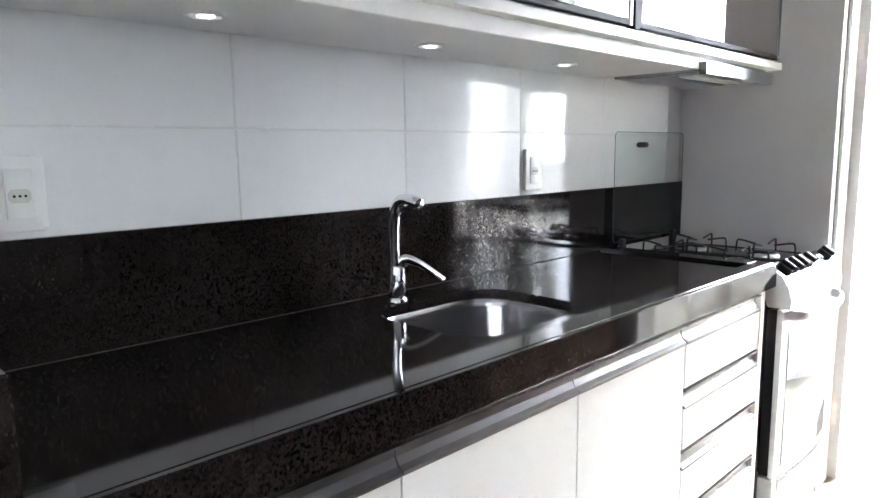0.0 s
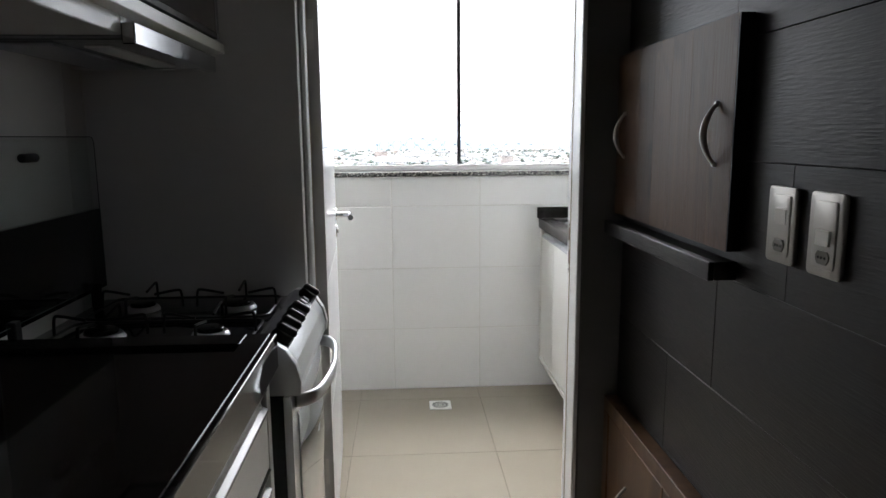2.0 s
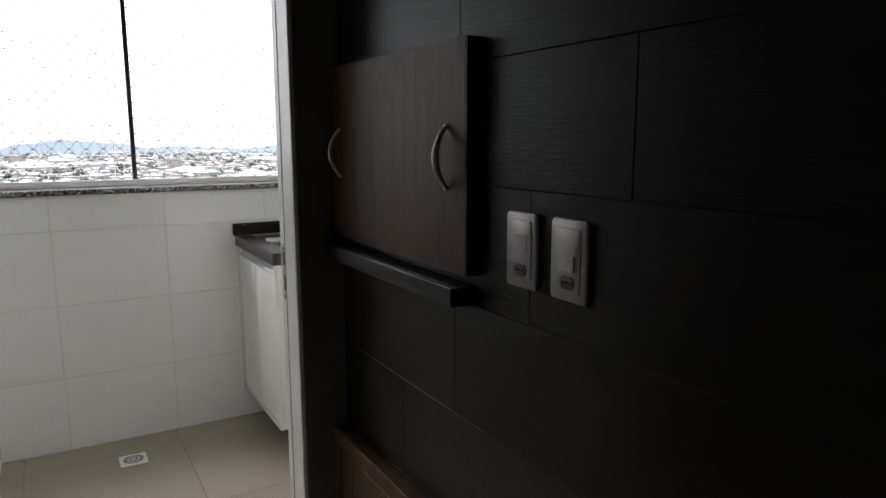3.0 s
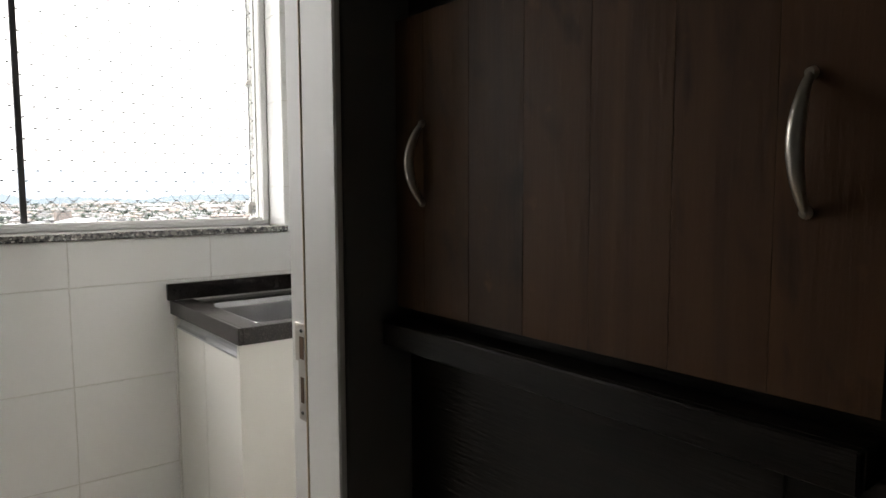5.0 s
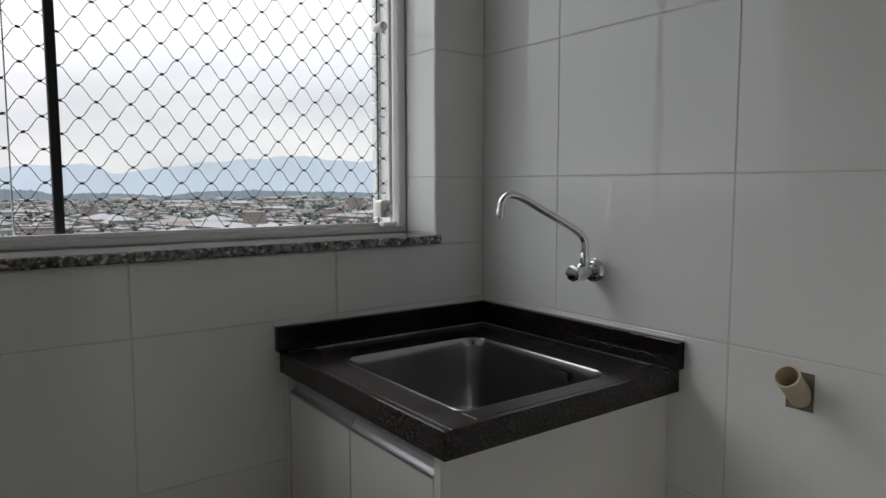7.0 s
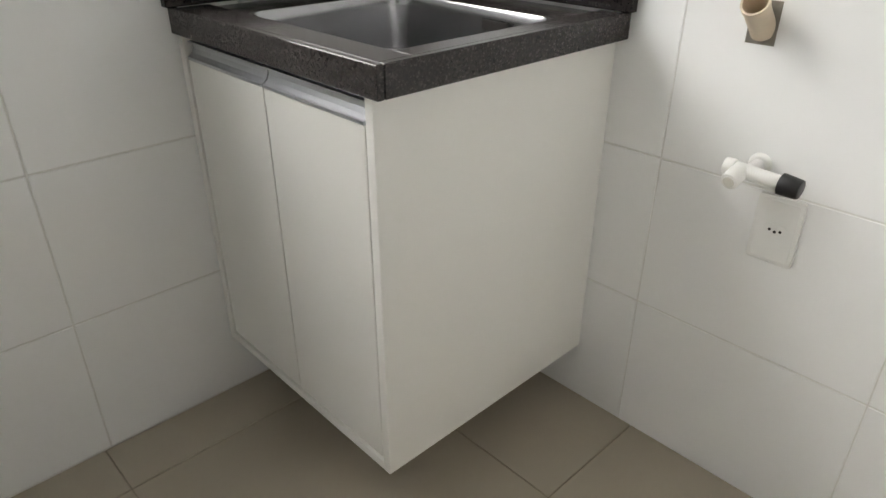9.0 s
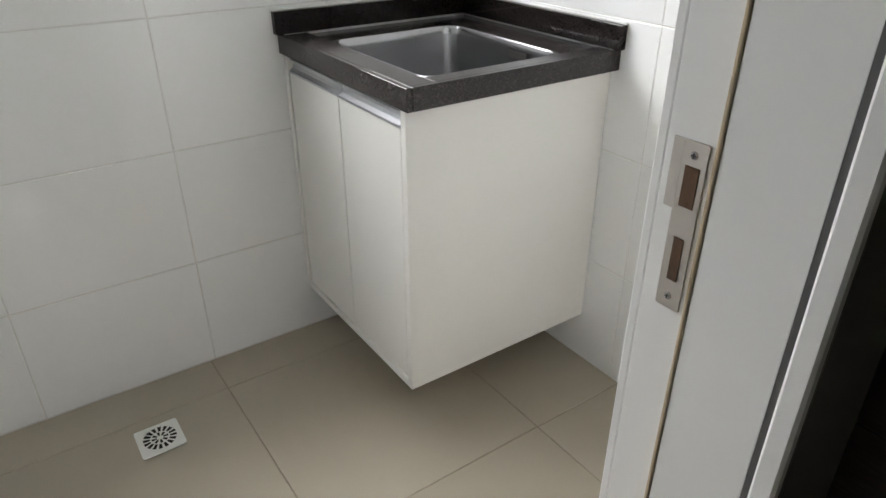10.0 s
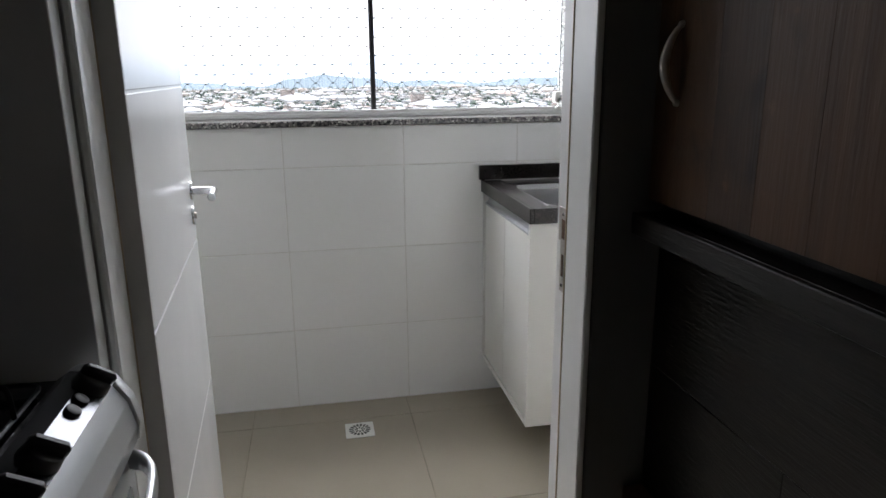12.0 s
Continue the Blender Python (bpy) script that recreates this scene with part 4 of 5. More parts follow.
part("front_strip", box((-0.708, -2.180, 1.033), (-0.6957, -1.518, 1.070), 0.002), M_DARKW, shelf)

low = thing("low_cupboard", (-0.66, -1.85, 0.05), "medium brown framed wooden cupboard doors low in the dark wall", "cupboard")
LZ, LY0, LY1 = 0.545, -2.42, -1.514
part("frame_top", box((-0.690, LY0, LZ - 0.045), (XR - 0.002, LY1, LZ), 0.0015), M_BROWN, low)
part("frame_bottom", box((-0.690, LY0, 0.052), (XR - 0.008, LY1, 0.095), 0.0015), M_BROWN, low)
for y in (LY0, LY1 - 0.040):
    part("frame_side", box((-0.690, y, 0.096), (XR - 0.002, y + 0.040, LZ - 0.046), 0.0015), M_BROWN, low)
ym = (LY0 + LY1) / 2
for y0, y1, hy in ((LY0 + 0.044, ym - 0.002, ym - 0.05), (ym + 0.002, LY1 - 0.044, -1.722)):
    d = part("cupboard_door", box((-0.687, y0, 0.10), (XR - 0.004, y1, LZ - 0.050), 0.0015), M_BROWN, low)
    bow_handle(d, -0.687, hy, 0.235, 0.358, 0.030, M_NICKEL)

for y0, sw in ((-2.369, "socket"), (-2.487, "switch")):
    th = thing("wall_plate", (XR, y0 + 0.042, 1.095), "champagne metal wall plate with " + ("a blank and a socket" if sw == "socket" else "a rocker switch and a socket"), "wall plate")
    part("plate", prism(round_rect(y0, 1.095, y0 + 0.084, 1.222, 0.008, 4), 0, XR - 0.0022, XR - 0.0095, 0.003), M_PLATE, th, "", True)
    part("inner_frame", prism(round_rect(y0 + 0.014, 1.108, y0 + 0.070, 1.209, 0.006, 4), 0, XR - 0.0090, XR - 0.0108, 0.001), M_PLATE, th, "", True)
    rk = part("rocker", prism(round_rect(y0 + 0.026, 1.160 if sw == "socket" else 1.143, y0 + 0.058, 1.186 if sw == "socket" else 1.166, 0.002, 2), 0, XR - 0.0105, XR - (0.0118 if sw == "socket" else 0.0145), 0.0006), M_PLATE if sw == "socket" else M_SOCKET, th)
    so = part("socket", prism([(y0 + 0.026, 1.122), (y0 + 0.031, 1.115), (y0 + 0.053, 1.115), (y0 + 0.058, 1.122), (y0 + 0.058, 1.128), (y0 + 0.053, 1.135), (y0 + 0.031, 1.135), (y0 + 0.026, 1.128)], 0, XR - 0.0105, XR - 0.0122, 0.0005), M_PLATEDARK, th)
    for dy in (-0.008, 0.0, 0.008):
        part("pin_hole", rod((XR - 0.0120, y0 + 0.042 + dy, 1.125), (XR - 0.0128, y0 + 0.042 + dy, 1.125), 0.0022, None, 8), M_HOLE, so)

# ---- kitchen counter ----
KF, KZ, KEND, KSTART = -1.532, 0.925, -2.088, -3.985
counter = thing("kitchen_worktop", (-1.8, -3.0, 0.855), "long dark brown polished granite worktop with backsplash", "worktop")
RZ = KZ - 0.008
SX0, SX1, SY0, SY1 = -1.972, -1.640, -3.250, -2.865
khole = round_rect(SX0, SY0, SX1, SY1, 0.095, 9)
part("slab", slab_with_hole(-2.081, -3.42, KF - 0.058, -2.70, RZ - 0.022, RZ, khole), M_GRAN, counter)
part("slab", box((-2.081, -2.6995, RZ - 0.022), (KF - 0.058, KEND - 0.062, RZ)), M_GRAN, counter)
part("slab", box((-2.081, KSTART, RZ - 0.022), (KF - 0.058, -3.4205, RZ)), M_GRAN, counter)
part("raised_edge", box((KF - 0.058, KSTART, RZ - 0.02), (KF - 0.0135, KEND, KZ), 0.0012), M_GRAN, counter)
part("raised_edge", box((-2.081, KEND - 0.062, RZ - 0.02), (KF - 0.0585, KEND, KZ), 0.0012), M_GRAN, counter)
part("apron", box((KF - 0.013, KSTART, 0.855), (KF, KEND, KZ), 0.0025, None, 2), M_GRAN, counter)
part("apron", box((-2.08, KEND - 0.0005, 0.855), (KF - 0.001, KEND + 0.003, KZ - 0.001), 0.001), M_GRAN, counter)
part("backsplash", box((-2.0985, KSTART, RZ - 0.001), (-2.0815, -1.5575, 1.125), 0.0012), M_GRAN, counter)
part("joint", box((-2.0813, KSTART, RZ - 0.001), (-2.0785, KEND - 0.062, RZ + 0.0012)), M_HOLE, counter, "dark joint below the backsplash")
part("end_piece", box((-2.08, KSTART - 0.022, 0.80), (KF + 0.002, KSTART, 1.068), 0.003), M_GRAN, counter, "granite end upstand")
sink = basin("kitchen_sink", SX0 - 0.006, SY0 - 0.006, SX1 + 0.006, SY1 + 0.006, RZ - 0.0240, 0.16, 0.10, "brushed stainless steel undermount kitchen sink", "sink")
for k in range(3):
    part("overflow_slot", box((SX0 + 0.055 + k * 0.012, SY0 + 0.0085, 0.852), (SX0 + 0.062 + k * 0.012, SY0 + 0.0135, 0.875), 0.0005), M_HOLE, sink)

fau = thing("kitchen_tap", (-1.995, -3.135, RZ), "chrome single-lever kitchen tap behind the sink", "tap")
part("base", rod((-1.995, -3.135, RZ), (-1.995, -3.135, RZ + 0.012), 0.027, 0.024, 28, None, 0.002), M_CHROME, fau, "", True)
part("body", rod((-1.995, -3.135, RZ + 0.010), (-1.992, -3.132, RZ + 0.085), 0.0205, 0.018, 24, None, 0.003), M_CHROME, fau, "", True)
sp = smooth_path([(-1.995, -3.137, RZ + 0.060), (-1.993, -3.141, RZ + 0.130), (-1.986, -3.144, RZ + 0.190), (-1.972, -3.147, RZ + 0.224), (-1.948, -3.150, RZ + 0.237), (-1.920, -3.151, RZ + 0.236)], 6)
spt = part("spout", tube(sp, [0.0125] * (len(sp) - 6) + [0.0118] * 6, 16), M_CHROME, fau, "", True)
part("aerator", rod((-1.924, -3.151, RZ + 0.237), (-1.896, -3.151, RZ + 0.229), 0.0135, 0.0130, 18, None, 0.001), M_CHROME, spt, "", True)
lv = smooth_path([(-1.990, -3.130, RZ + 0.080), (-1.975, -3.122, RZ + 0.098), (-1.945, -3.104, RZ + 0.088), (-1.899, -3.076, RZ + 0.056)], 6)
part("lever", tube(lv, [0.017 - 0.0105 * i / (len(lv) - 1) for i in range(len(lv))], 14, None, False, 0.7), M_CHROME, fau, "", True)

# base cabinets
KX = -1.540
PROF = [(0.0, -0.050), (0.0, -0.043), (-0.010, -0.038), (-0.016, -0.026), (-0.017, -0.010), (0.0, -0.007), (0.0, -0.003), (-0.020, -0.003), (-0.020, -0.050)]


def base_unit(y0, y1, doors, label):
    th = thing("base_cabinet", ((KX - 2.08) / 2, (y0 + y1) / 2, 0.10), label, "cabinet", "kitchen base cabinets")
    for y in (y0 + 0.0005, y1 - 0.0165):
        part("side_panel", box((-2.07, y, 0.10), (KX - 0.022, y + 0.016, 0.852), 0.001), M_LAM, th)
    part("bottom", box((-2.07, y0 + 0.017, 0.10), (KX - 0.024, y1 - 0.017, 0.116), 0.001), M_LAM, th)
    part("back", box((-2.07, y0 + 0.017, 0.1165), (-2.062, y1 - 0.017, 0.85)), M_LAM, th)
    part("front_rail", box((KX - 0.038, y0 + 0.017, 0.79), (KX - 0.024, y1 - 0.017, 0.852)), M_GASKET, th)
    part("plinth", box((-2.07, y0 + 0.0005, 0.0), (KX - 0.07, y1 - 0.0005, 0.0995)), M_LAM, th)
    for a, b, z0, z1 in doors:
        d = part("door" if z1 - z0 > 0.4 else "drawer_front", box((KX - 0.019, a + 0.0015, z0 + 0.0015), (KX, b - 0.0015, z1 - 0.050), 0.001), M_LAM, th)
        part("handle_profile", prism([(KX + 0.003 + p, z1 + q) for p, q in PROF], 1, a + 0.0015, b - 0.0015), M_ALUDARK, d, "brushed aluminium finger-pull profile")
    return th


base_unit(-3.984, -3.525, [(-3.984, -3.525, 0.10, 0.850)], "white laminate base cabinet with aluminium finger pull")
base_unit(-3.525, -2.640, [(-3.525, -3.082, 0.10, 0.850), (-3.082, -2.640, 0.10, 0.850)], "white laminate two-door sink cabinet with aluminium finger pulls")
base_unit(-2.640, -2.178, [(-2.635, -2.180, 0.690, 0.850), (-2.635, -2.180, 0.535, 0.690), (-2.635, -2.180, 0.375, 0.535), (-2.635, -2.180, 0.10, 0.375)], "white laminate drawer unit with four drawers and aluminium pulls")
solid("filler_panel", box((-2.07, -2.1775, 0.0), (KX + 0.001, -2.150, 0.852), 0.001), M_LAM, "white laminate side panel beside the drawers", "panel")
solid("tall_side_panel", box((-2.0985, -4.035, 0.0), (KF + 0.02, -4.0085, 2.2), 0.001), M_LAM, "tall white laminate panel at the end of the worktop", "panel")

# upper cabinets
UZ0, UY0, UY1 = 1.485, -3.98, -1.557
upper = thing("upper_cabinet", (-1.9, -2.9, UZ0), "white wall cabinet with bronze mirror glass doors", "wall cabinet")
part("underside", box((-2.097, UY0, UZ0), (-1.766, -2.140, UZ0 + 0.018), 0.001), M_PANEL, upper)
part("valance", box((-1.784, UY0, UZ0 + 0.001), (-1.7645, -2.140, 1.520), 0.001), M_LAM, upper)
part("lip_board", box((-2.097, UY0, 1.5205), (-1.733, -1.5575, 1.545), 0.0015), M_LAM, upper)
part("body", box((-2.097, UY0, 1.5455), (-1.765, -1.5575, 2.25), 0.001), M_LAM, upper)
for a, b in ((-3.975, -3.36), (-3.352, -2.560), (-2.530, -1.562)):
    d = part("glass_door", box((-1.752, a + 0.012, 1.572), (-1.747, b - 0.012, 2.24)), M_BRONZE, upper, "bronze mirror glass")
    for y in (a, b - 0.014):
        part("stile", box((-1.762, y, 1.556), (-1.744, y + 0.014, 2.248), 0.0008), M_GASKET if y == a else M_ALU, d)
    part("rail", box((-1.762, a + 0.0145, 1.556), (-1.744, b - 0.0145, 1.570), 0.0008), M_GASKET, d)
part("divider", box((-1.766, -2.558, 1.548), (-1.740, -2.532, 2.25), 0.001), M_GASKET, upper)

hood = thing("cooker_hood", (-1.9, -1.85, 1.46), "slim brushed steel slide-out cooker hood under the wall cabinet", "cooker hood")
part("body", box((-2.05, -2.135, 1.478), (-1.766, -1.620, 1.5195), 0.001), M_STEEL, hood)
part("front", box((-1.7655, -2.138, 1.470), (-1.742, -1.618, 1.508), 0.002), M_STEEL, hood)
part("grease_filter", box((-2.02, -2.10, 1.472), (-1.90, -1.655, 1.4775), 0.001), M_ALU, hood)
part("light_strip", box((-1.865, -2.06, 1.473), (-1.815, -1.70, 1.4775), 0.001), M_PVCW, hood, "pale plastic light cover")
solid("hood_filler", box((-2.097, -1.619, 1.480), (-1.766, -1.5575, 1.520), 0.001), M_PANEL, "pale filler strip beside the hood", "panel")

spot = thing("cabinet_spotlight", (-1.945, -3.065, UZ0 - 0.006), "recessed round LED spotlight, lit, under the wall cabinet", "spotlight", "cabinet spotlights")
bm = loft([[(-1.945 + r * math.cos(k * math.tau / 32), -3.065 + r * math.sin(k * math.tau / 32), z) for k in range(32)] for r, z in ((0.034, UZ0 + 0.000), (0.033, UZ0 - 0.004), (0.026, UZ0 - 0.005), (0.020, UZ0 + 0.0))], (False, True))
part("ring", bm, M_PANEL, spot, "", True)
for k in range(9):
    x, y = (0, 0) if k == 8 else (0.0115 * math.cos(k * math.tau / 8), 0.0115 * math.sin(k * math.tau / 8))
    part("led", rod((-1.945 + x, -3.065 + y, UZ0 - 0.0008), (-1.945 + x, -3.065 + y, UZ0 - 0.0046), 0.0036, 0.003, 10), M_LED, spot)
for y in (-3.575, -2.557):
    copy_thing(spot, Matrix.Translation((-1.950, y, UZ0 - 0.006)))

# kitchen wall sockets
for y in (-2.508, -3.838):
    z = 1.197
    th = thing("socket", (XW, y, z - 0.06), "white plastic wall socket on the tiles", "wall socket", "kitchen sockets")
    part("plate", prism(round_rect(y - 0.039, z - 0.061, y + 0.039, z + 0.061, 0.007, 4), 0, XW + 0.0005, XW + 0.013, 0.0035), M_PVCW, th, "", True)
    part("module", prism(round_rect(y - 0.020, z - 0.040, y + 0.020, z + 0.040, 0.003, 3), 0, XW + 0.0125, XW + 0.0165, 0.0015), M_PVCW, th, "", True)
    so = part("outlet", prism([(y - 0.016, z - 0.008), (y - 0.011, z - 0.014), (y + 0.011, z - 0.014), (y + 0.016, z - 0.008), (y + 0.016, z + 0.002), (y + 0.011, z + 0.008), (y - 0.011, z + 0.008), (y - 0.016, z + 0.002)], 0, XW + 0.016, XW + 0.0175, 0.0005), M_SOCKET, th)
    for dy in (-0.008, 0, 0.008):
        part("pin_hole", rod((XW + 0.0172, y + dy, z - 0.003), (XW + 0.0181, y + dy, z - 0.003), 0.0023, None, 8), M_HOLE, so)

# ---- stove ----
SA, SB = -2.078, -1.590
stove = thing("stove", (-1.8, (SA + SB) / 2, 0.0), "silver and black four-burner gas stove with oven", "stove")
part("body", box((-2.075, SA, 0.06), (-1.560, SB, 0.872), 0.003), M_ENAMEL, stove)
part("cooktop", prism(round_rect(-2.078, SA - 0.004, -1.575, SB + 0.004, 0.015, 4), 2, 0.872, 0.884, 0.003), M_ENAMEL, stove, "glossy black enamel cooktop", True)
BURN = [(-1.70, SA + 0.125, 0.042), (-1.70, SB - 0.125, 0.050), (-1.93, SA + 0.125, 0.050), (-1.93, SB - 0.125, 0.042)]
for x, y, r in BURN:
    bu = part("burner", rod((x, y, 0.8835), (x, y, 0.896), r, r * 0.85, 28, None, 0.003), M_ALU, stove, "aluminium burner base", True)
    part("cap", rod((x, y, 0.8955), (x, y, 0.905), r * 0.72, r * 0.66, 28, None, 0.003), M_ENAMEL, bu, "", True)
for y in (SA + 0.125, SB - 0.125):
    bm = bmesh.new()
    x0, x1, y0, y1, zt = -2.03, -1.605, y - 0.105, y + 0.105, 0.934
    tube([(p[0], p[1], 0.890) for p in round_rect(x0, y0, x1, y1, 0.025, 3)], 0.0034, 6, bm, True)
    for cx in (-1.93, -1.70):
        for dx, dy in ((1, 0), (-1, 0), (0, 1), (0, -1)):
            ex = cx + dx * 0.098
            ey = y + dy * 0.104
            pts = smooth_path([(ex, ey, 0.892), (ex - dx * 0.003, ey - dy * 0.003, zt - 0.006), (ex - dx * 0.014, ey - dy * 0.014, zt), (cx + dx * 0.030, y + dy * 0.030, zt - 0.010)], 4)
            tube(pts, 0.0034, 6, bm)
    part("grate", bm, M_IRON, stove, "black wire pan support", True)
# sloped control panel with a rounded nose
nose = [(-1.586, 0.872), (-1.586, 0.893), (-1.570, 0.9035), (-1.546, 0.900), (-1.522, 0.884), (-1.502, 0.852), (-1.493, 0.815), (-1.496, 0.790), (-1.560, 0.790)]
part("control_panel", prism(nose, 1, SA + 0.020, SB - 0.020, 0.002), M_SILVER, stove, "silver rounded control panel", True)
for y0, y1 in ((SA - 0.004, SA + 0.0195), (SB - 0.0195, SB + 0.004)):
    part("end_cap", prism([(x + 0.004, z + (0.004 if z > 0.8 else 0)) for x, z in nose], 1, y0, y1, 0.005), M_SILVER, stove, "", True)
# Darker metal laid over the panel's slope, standing in for its dark reflection.
part("dark_strip", prism([(-1.5865, 0.8935), (-1.5705, 0.9042), (-1.5460, 0.9008), (-1.5185, 0.8822), (-1.5165, 0.8840), (-1.5450, 0.9026), (-1.5705, 0.9056), (-1.5875, 0.8950)], 1, SA + 0.021, SB - 0.021), M_STRIP, stove, "control strip darkened like a reflection in the silver panel")
nd = Vector((0.62, 0, 0.78)).normalized()
for y in (SA + 0.055, SA + 0.115, SA + 0.175, SA + 0.250, SB - 0.055):
    c = Vector((-1.5360, y, 0.896))
    kn = part("knob", rod(c - nd * 0.004, c + nd * 0.017, 0.0245, 0.0215, 24, None, 0.003), M_BLACK, stove, "black plastic knob", True)
    bm = box((-0.0080, -0.0225, 0.0), (0.0080, 0.0225, 0.018), 0.005)
    bmesh.ops.transform(bm, matrix=Matrix.Translation(c + nd * 0.012) @ nd.to_track_quat("Z", "Y").to_matrix().to_4x4() @ Matrix.Rotation(radians(18), 4, "Z"), verts=bm.verts)
    part("grip", bm, M_BLACK, kn, "", True)
for y in (SB - 0.130, SB - 0.100):
    c = Vector((-1.5365, y, 0.895))
    part("button", rod(c - nd * 0.003, c + nd * 0.008, 0.0112, 0.0100, 18, None, 0.002), M_BLACK, stove, "small black push button", True)


def bowed(a, b, y0, y1, z0, z1, bulge, n=12):
    """A door front that bows out between its ends."""
    ring = lambda z, dx: [(a + dx + bulge * math.sin(math.pi * (y0 + (y1 - y0) * k / n - SA) / (SB - SA)), y0 + (y1 - y0) * k / n, z) for k in range(n + 1)] + [(b, y1, z), (b, y0, z)]
    return loft([ring(z0, -0.004), ring(z0 + 0.005, 0), ring(z1 - 0.005, 0), ring(z1, -0.004)], (True, True))


door = part("oven_door", bowed(-1.512, -1.528, SA + 0.002, SB - 0.002, 0.265, 0.785, 0.016), M_SILVER, stove, "silver oven door, slightly bowed", True)
part("door_core", bowed(-1.5285, -1.556, SA + 0.004, SB - 0.004, 0.267, 0.783, 0.016), M_ENAMEL, door, "black inner door frame", True)
part("oven_glass", bowed(-1.5085, -1.530, SA + 0.045, SB - 0.045, 0.285, 0.735, 0.0155), M_OVENGLASS, door, "mirrored oven glass", True)
hp = smooth_path([(-1.508, SA + 0.030, 0.768), (-1.482, SA + 0.046, 0.767), (-1.462, SA + 0.100, 0.765), (-1.450, (SA + SB) / 2, 0.764), (-1.462, SB - 0.100, 0.765), (-1.482, SB - 0.046, 0.767), (-1.508, SB - 0.030, 0.768)], 6)
rings = []
for k, p in enumerate(hp):
    d = (hp[min(k + 1, len(hp) - 1)] - hp[max(k - 1, 0)]).normalized()
    side = Vector((d.y, -d.x, 0)).normalized()
    rings.append([p + side * (0.0065 * math.cos(a)) + Vector((0, 0, 0.0155 * math.copysign(abs(math.sin(a)) ** 0.6, math.sin(a)))) for a in (q * math.tau / 16 for q in range(16))])
part("door_handle", loft(rings, (True, True)), M_SILVER, door, "curved silver oven handle", True)
dw = part("warming_drawer", bowed(-1.514, -1.556, SA + 0.002, SB - 0.002, 0.085, 0.258, 0.016), M_SILVER, stove, "silver lower drawer", True)
part("kick_strip", bowed(-1.509, -1.530, SA + 0.03, SB - 0.03, 0.215, 0.256, 0.0175), M_STEEL, dw, "", True)
for x in (-2.0, -1.60):
    for y in (SA + 0.04, SB - 0.04):
        part("foot", rod((x, y, 0.0), (x, y, 0.062), 0.016, 0.013, 14), M_BLACK, stove)
lid = thing("glass_lid", (-2.065, -1.87, 0.935), "clear tempered glass stove lid standing upright against the wall", "stove lid")
pn = part("glass", prism(round_rect(-2.094, 0.935, -1.600, 1.312, 0.018, 5), 0, -2.068, -2.062, 0.0008), M_LIDGLASS, lid)
part("glass_edge", tube([(-2.065, p[0], p[1]) for p in round_rect(-2.094, 0.935, -1.600, 1.312, 0.018, 5)], 0.0011, 6, None, True), M_GLASSEDGE, lid, "pale polished glass edge")
for hy in (-2.03, -1.66):
    part("hinge", box((-2.074, hy - 0.012, 0.884), (-2.056, hy + 0.012, 0.945), 0.002), M_BLACK, lid, "small black lid hinge")
part("bumper", rod((-2.058, -1.952, 1.268), (-2.058, -1.895, 1.268), 0.0095, None, 16, None, 0.003), M_BLACK, lid, "black rubber bumper", True)

# ---- the world outside the window ----
GZ = -44.0
ground_m = plain("far_ground", (0.08, 0.09, 0.065), 0.95, 0, 0.35, 0.01, 0.0, 0.05)
bm = box((-6000, 60, GZ - 2), (6000, 4600, GZ))
solid("ground", bm, ground_m, "flat green and grey land of the town far below", "ground", "structure")


# Far scenery: haze is put in as emitted colour over a dark base.
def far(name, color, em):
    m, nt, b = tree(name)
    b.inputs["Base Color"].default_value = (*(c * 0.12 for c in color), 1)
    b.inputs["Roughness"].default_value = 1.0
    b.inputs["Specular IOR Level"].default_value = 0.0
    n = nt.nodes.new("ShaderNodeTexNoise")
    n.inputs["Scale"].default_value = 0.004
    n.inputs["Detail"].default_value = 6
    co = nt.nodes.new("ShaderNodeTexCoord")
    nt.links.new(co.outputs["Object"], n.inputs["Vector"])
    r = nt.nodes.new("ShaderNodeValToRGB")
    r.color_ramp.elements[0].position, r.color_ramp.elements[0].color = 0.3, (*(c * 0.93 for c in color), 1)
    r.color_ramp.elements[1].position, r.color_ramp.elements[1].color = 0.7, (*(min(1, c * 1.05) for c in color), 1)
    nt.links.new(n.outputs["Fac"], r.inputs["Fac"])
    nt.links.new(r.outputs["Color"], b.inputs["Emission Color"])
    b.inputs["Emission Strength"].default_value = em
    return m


# Ridge, hills and water glow with the haze colour; no air lies between.
M_RIDGE = far("haze_glow_ridge", (0.47, 0.545, 0.645), 0.76)
M_HILL = far("haze_glow_hill", (0.27, 0.33, 0.39), 0.45)
M_LAKE = far("haze_glow_water", (0.60, 0.65, 0.70), 0.8)
solid("lagoon", box((-4900, 2900, GZ), (4900, 4500, GZ + 0.6)), M_LAKE, "lagoon water before the mountains, its pale haze put in as glow", "water", "structure")


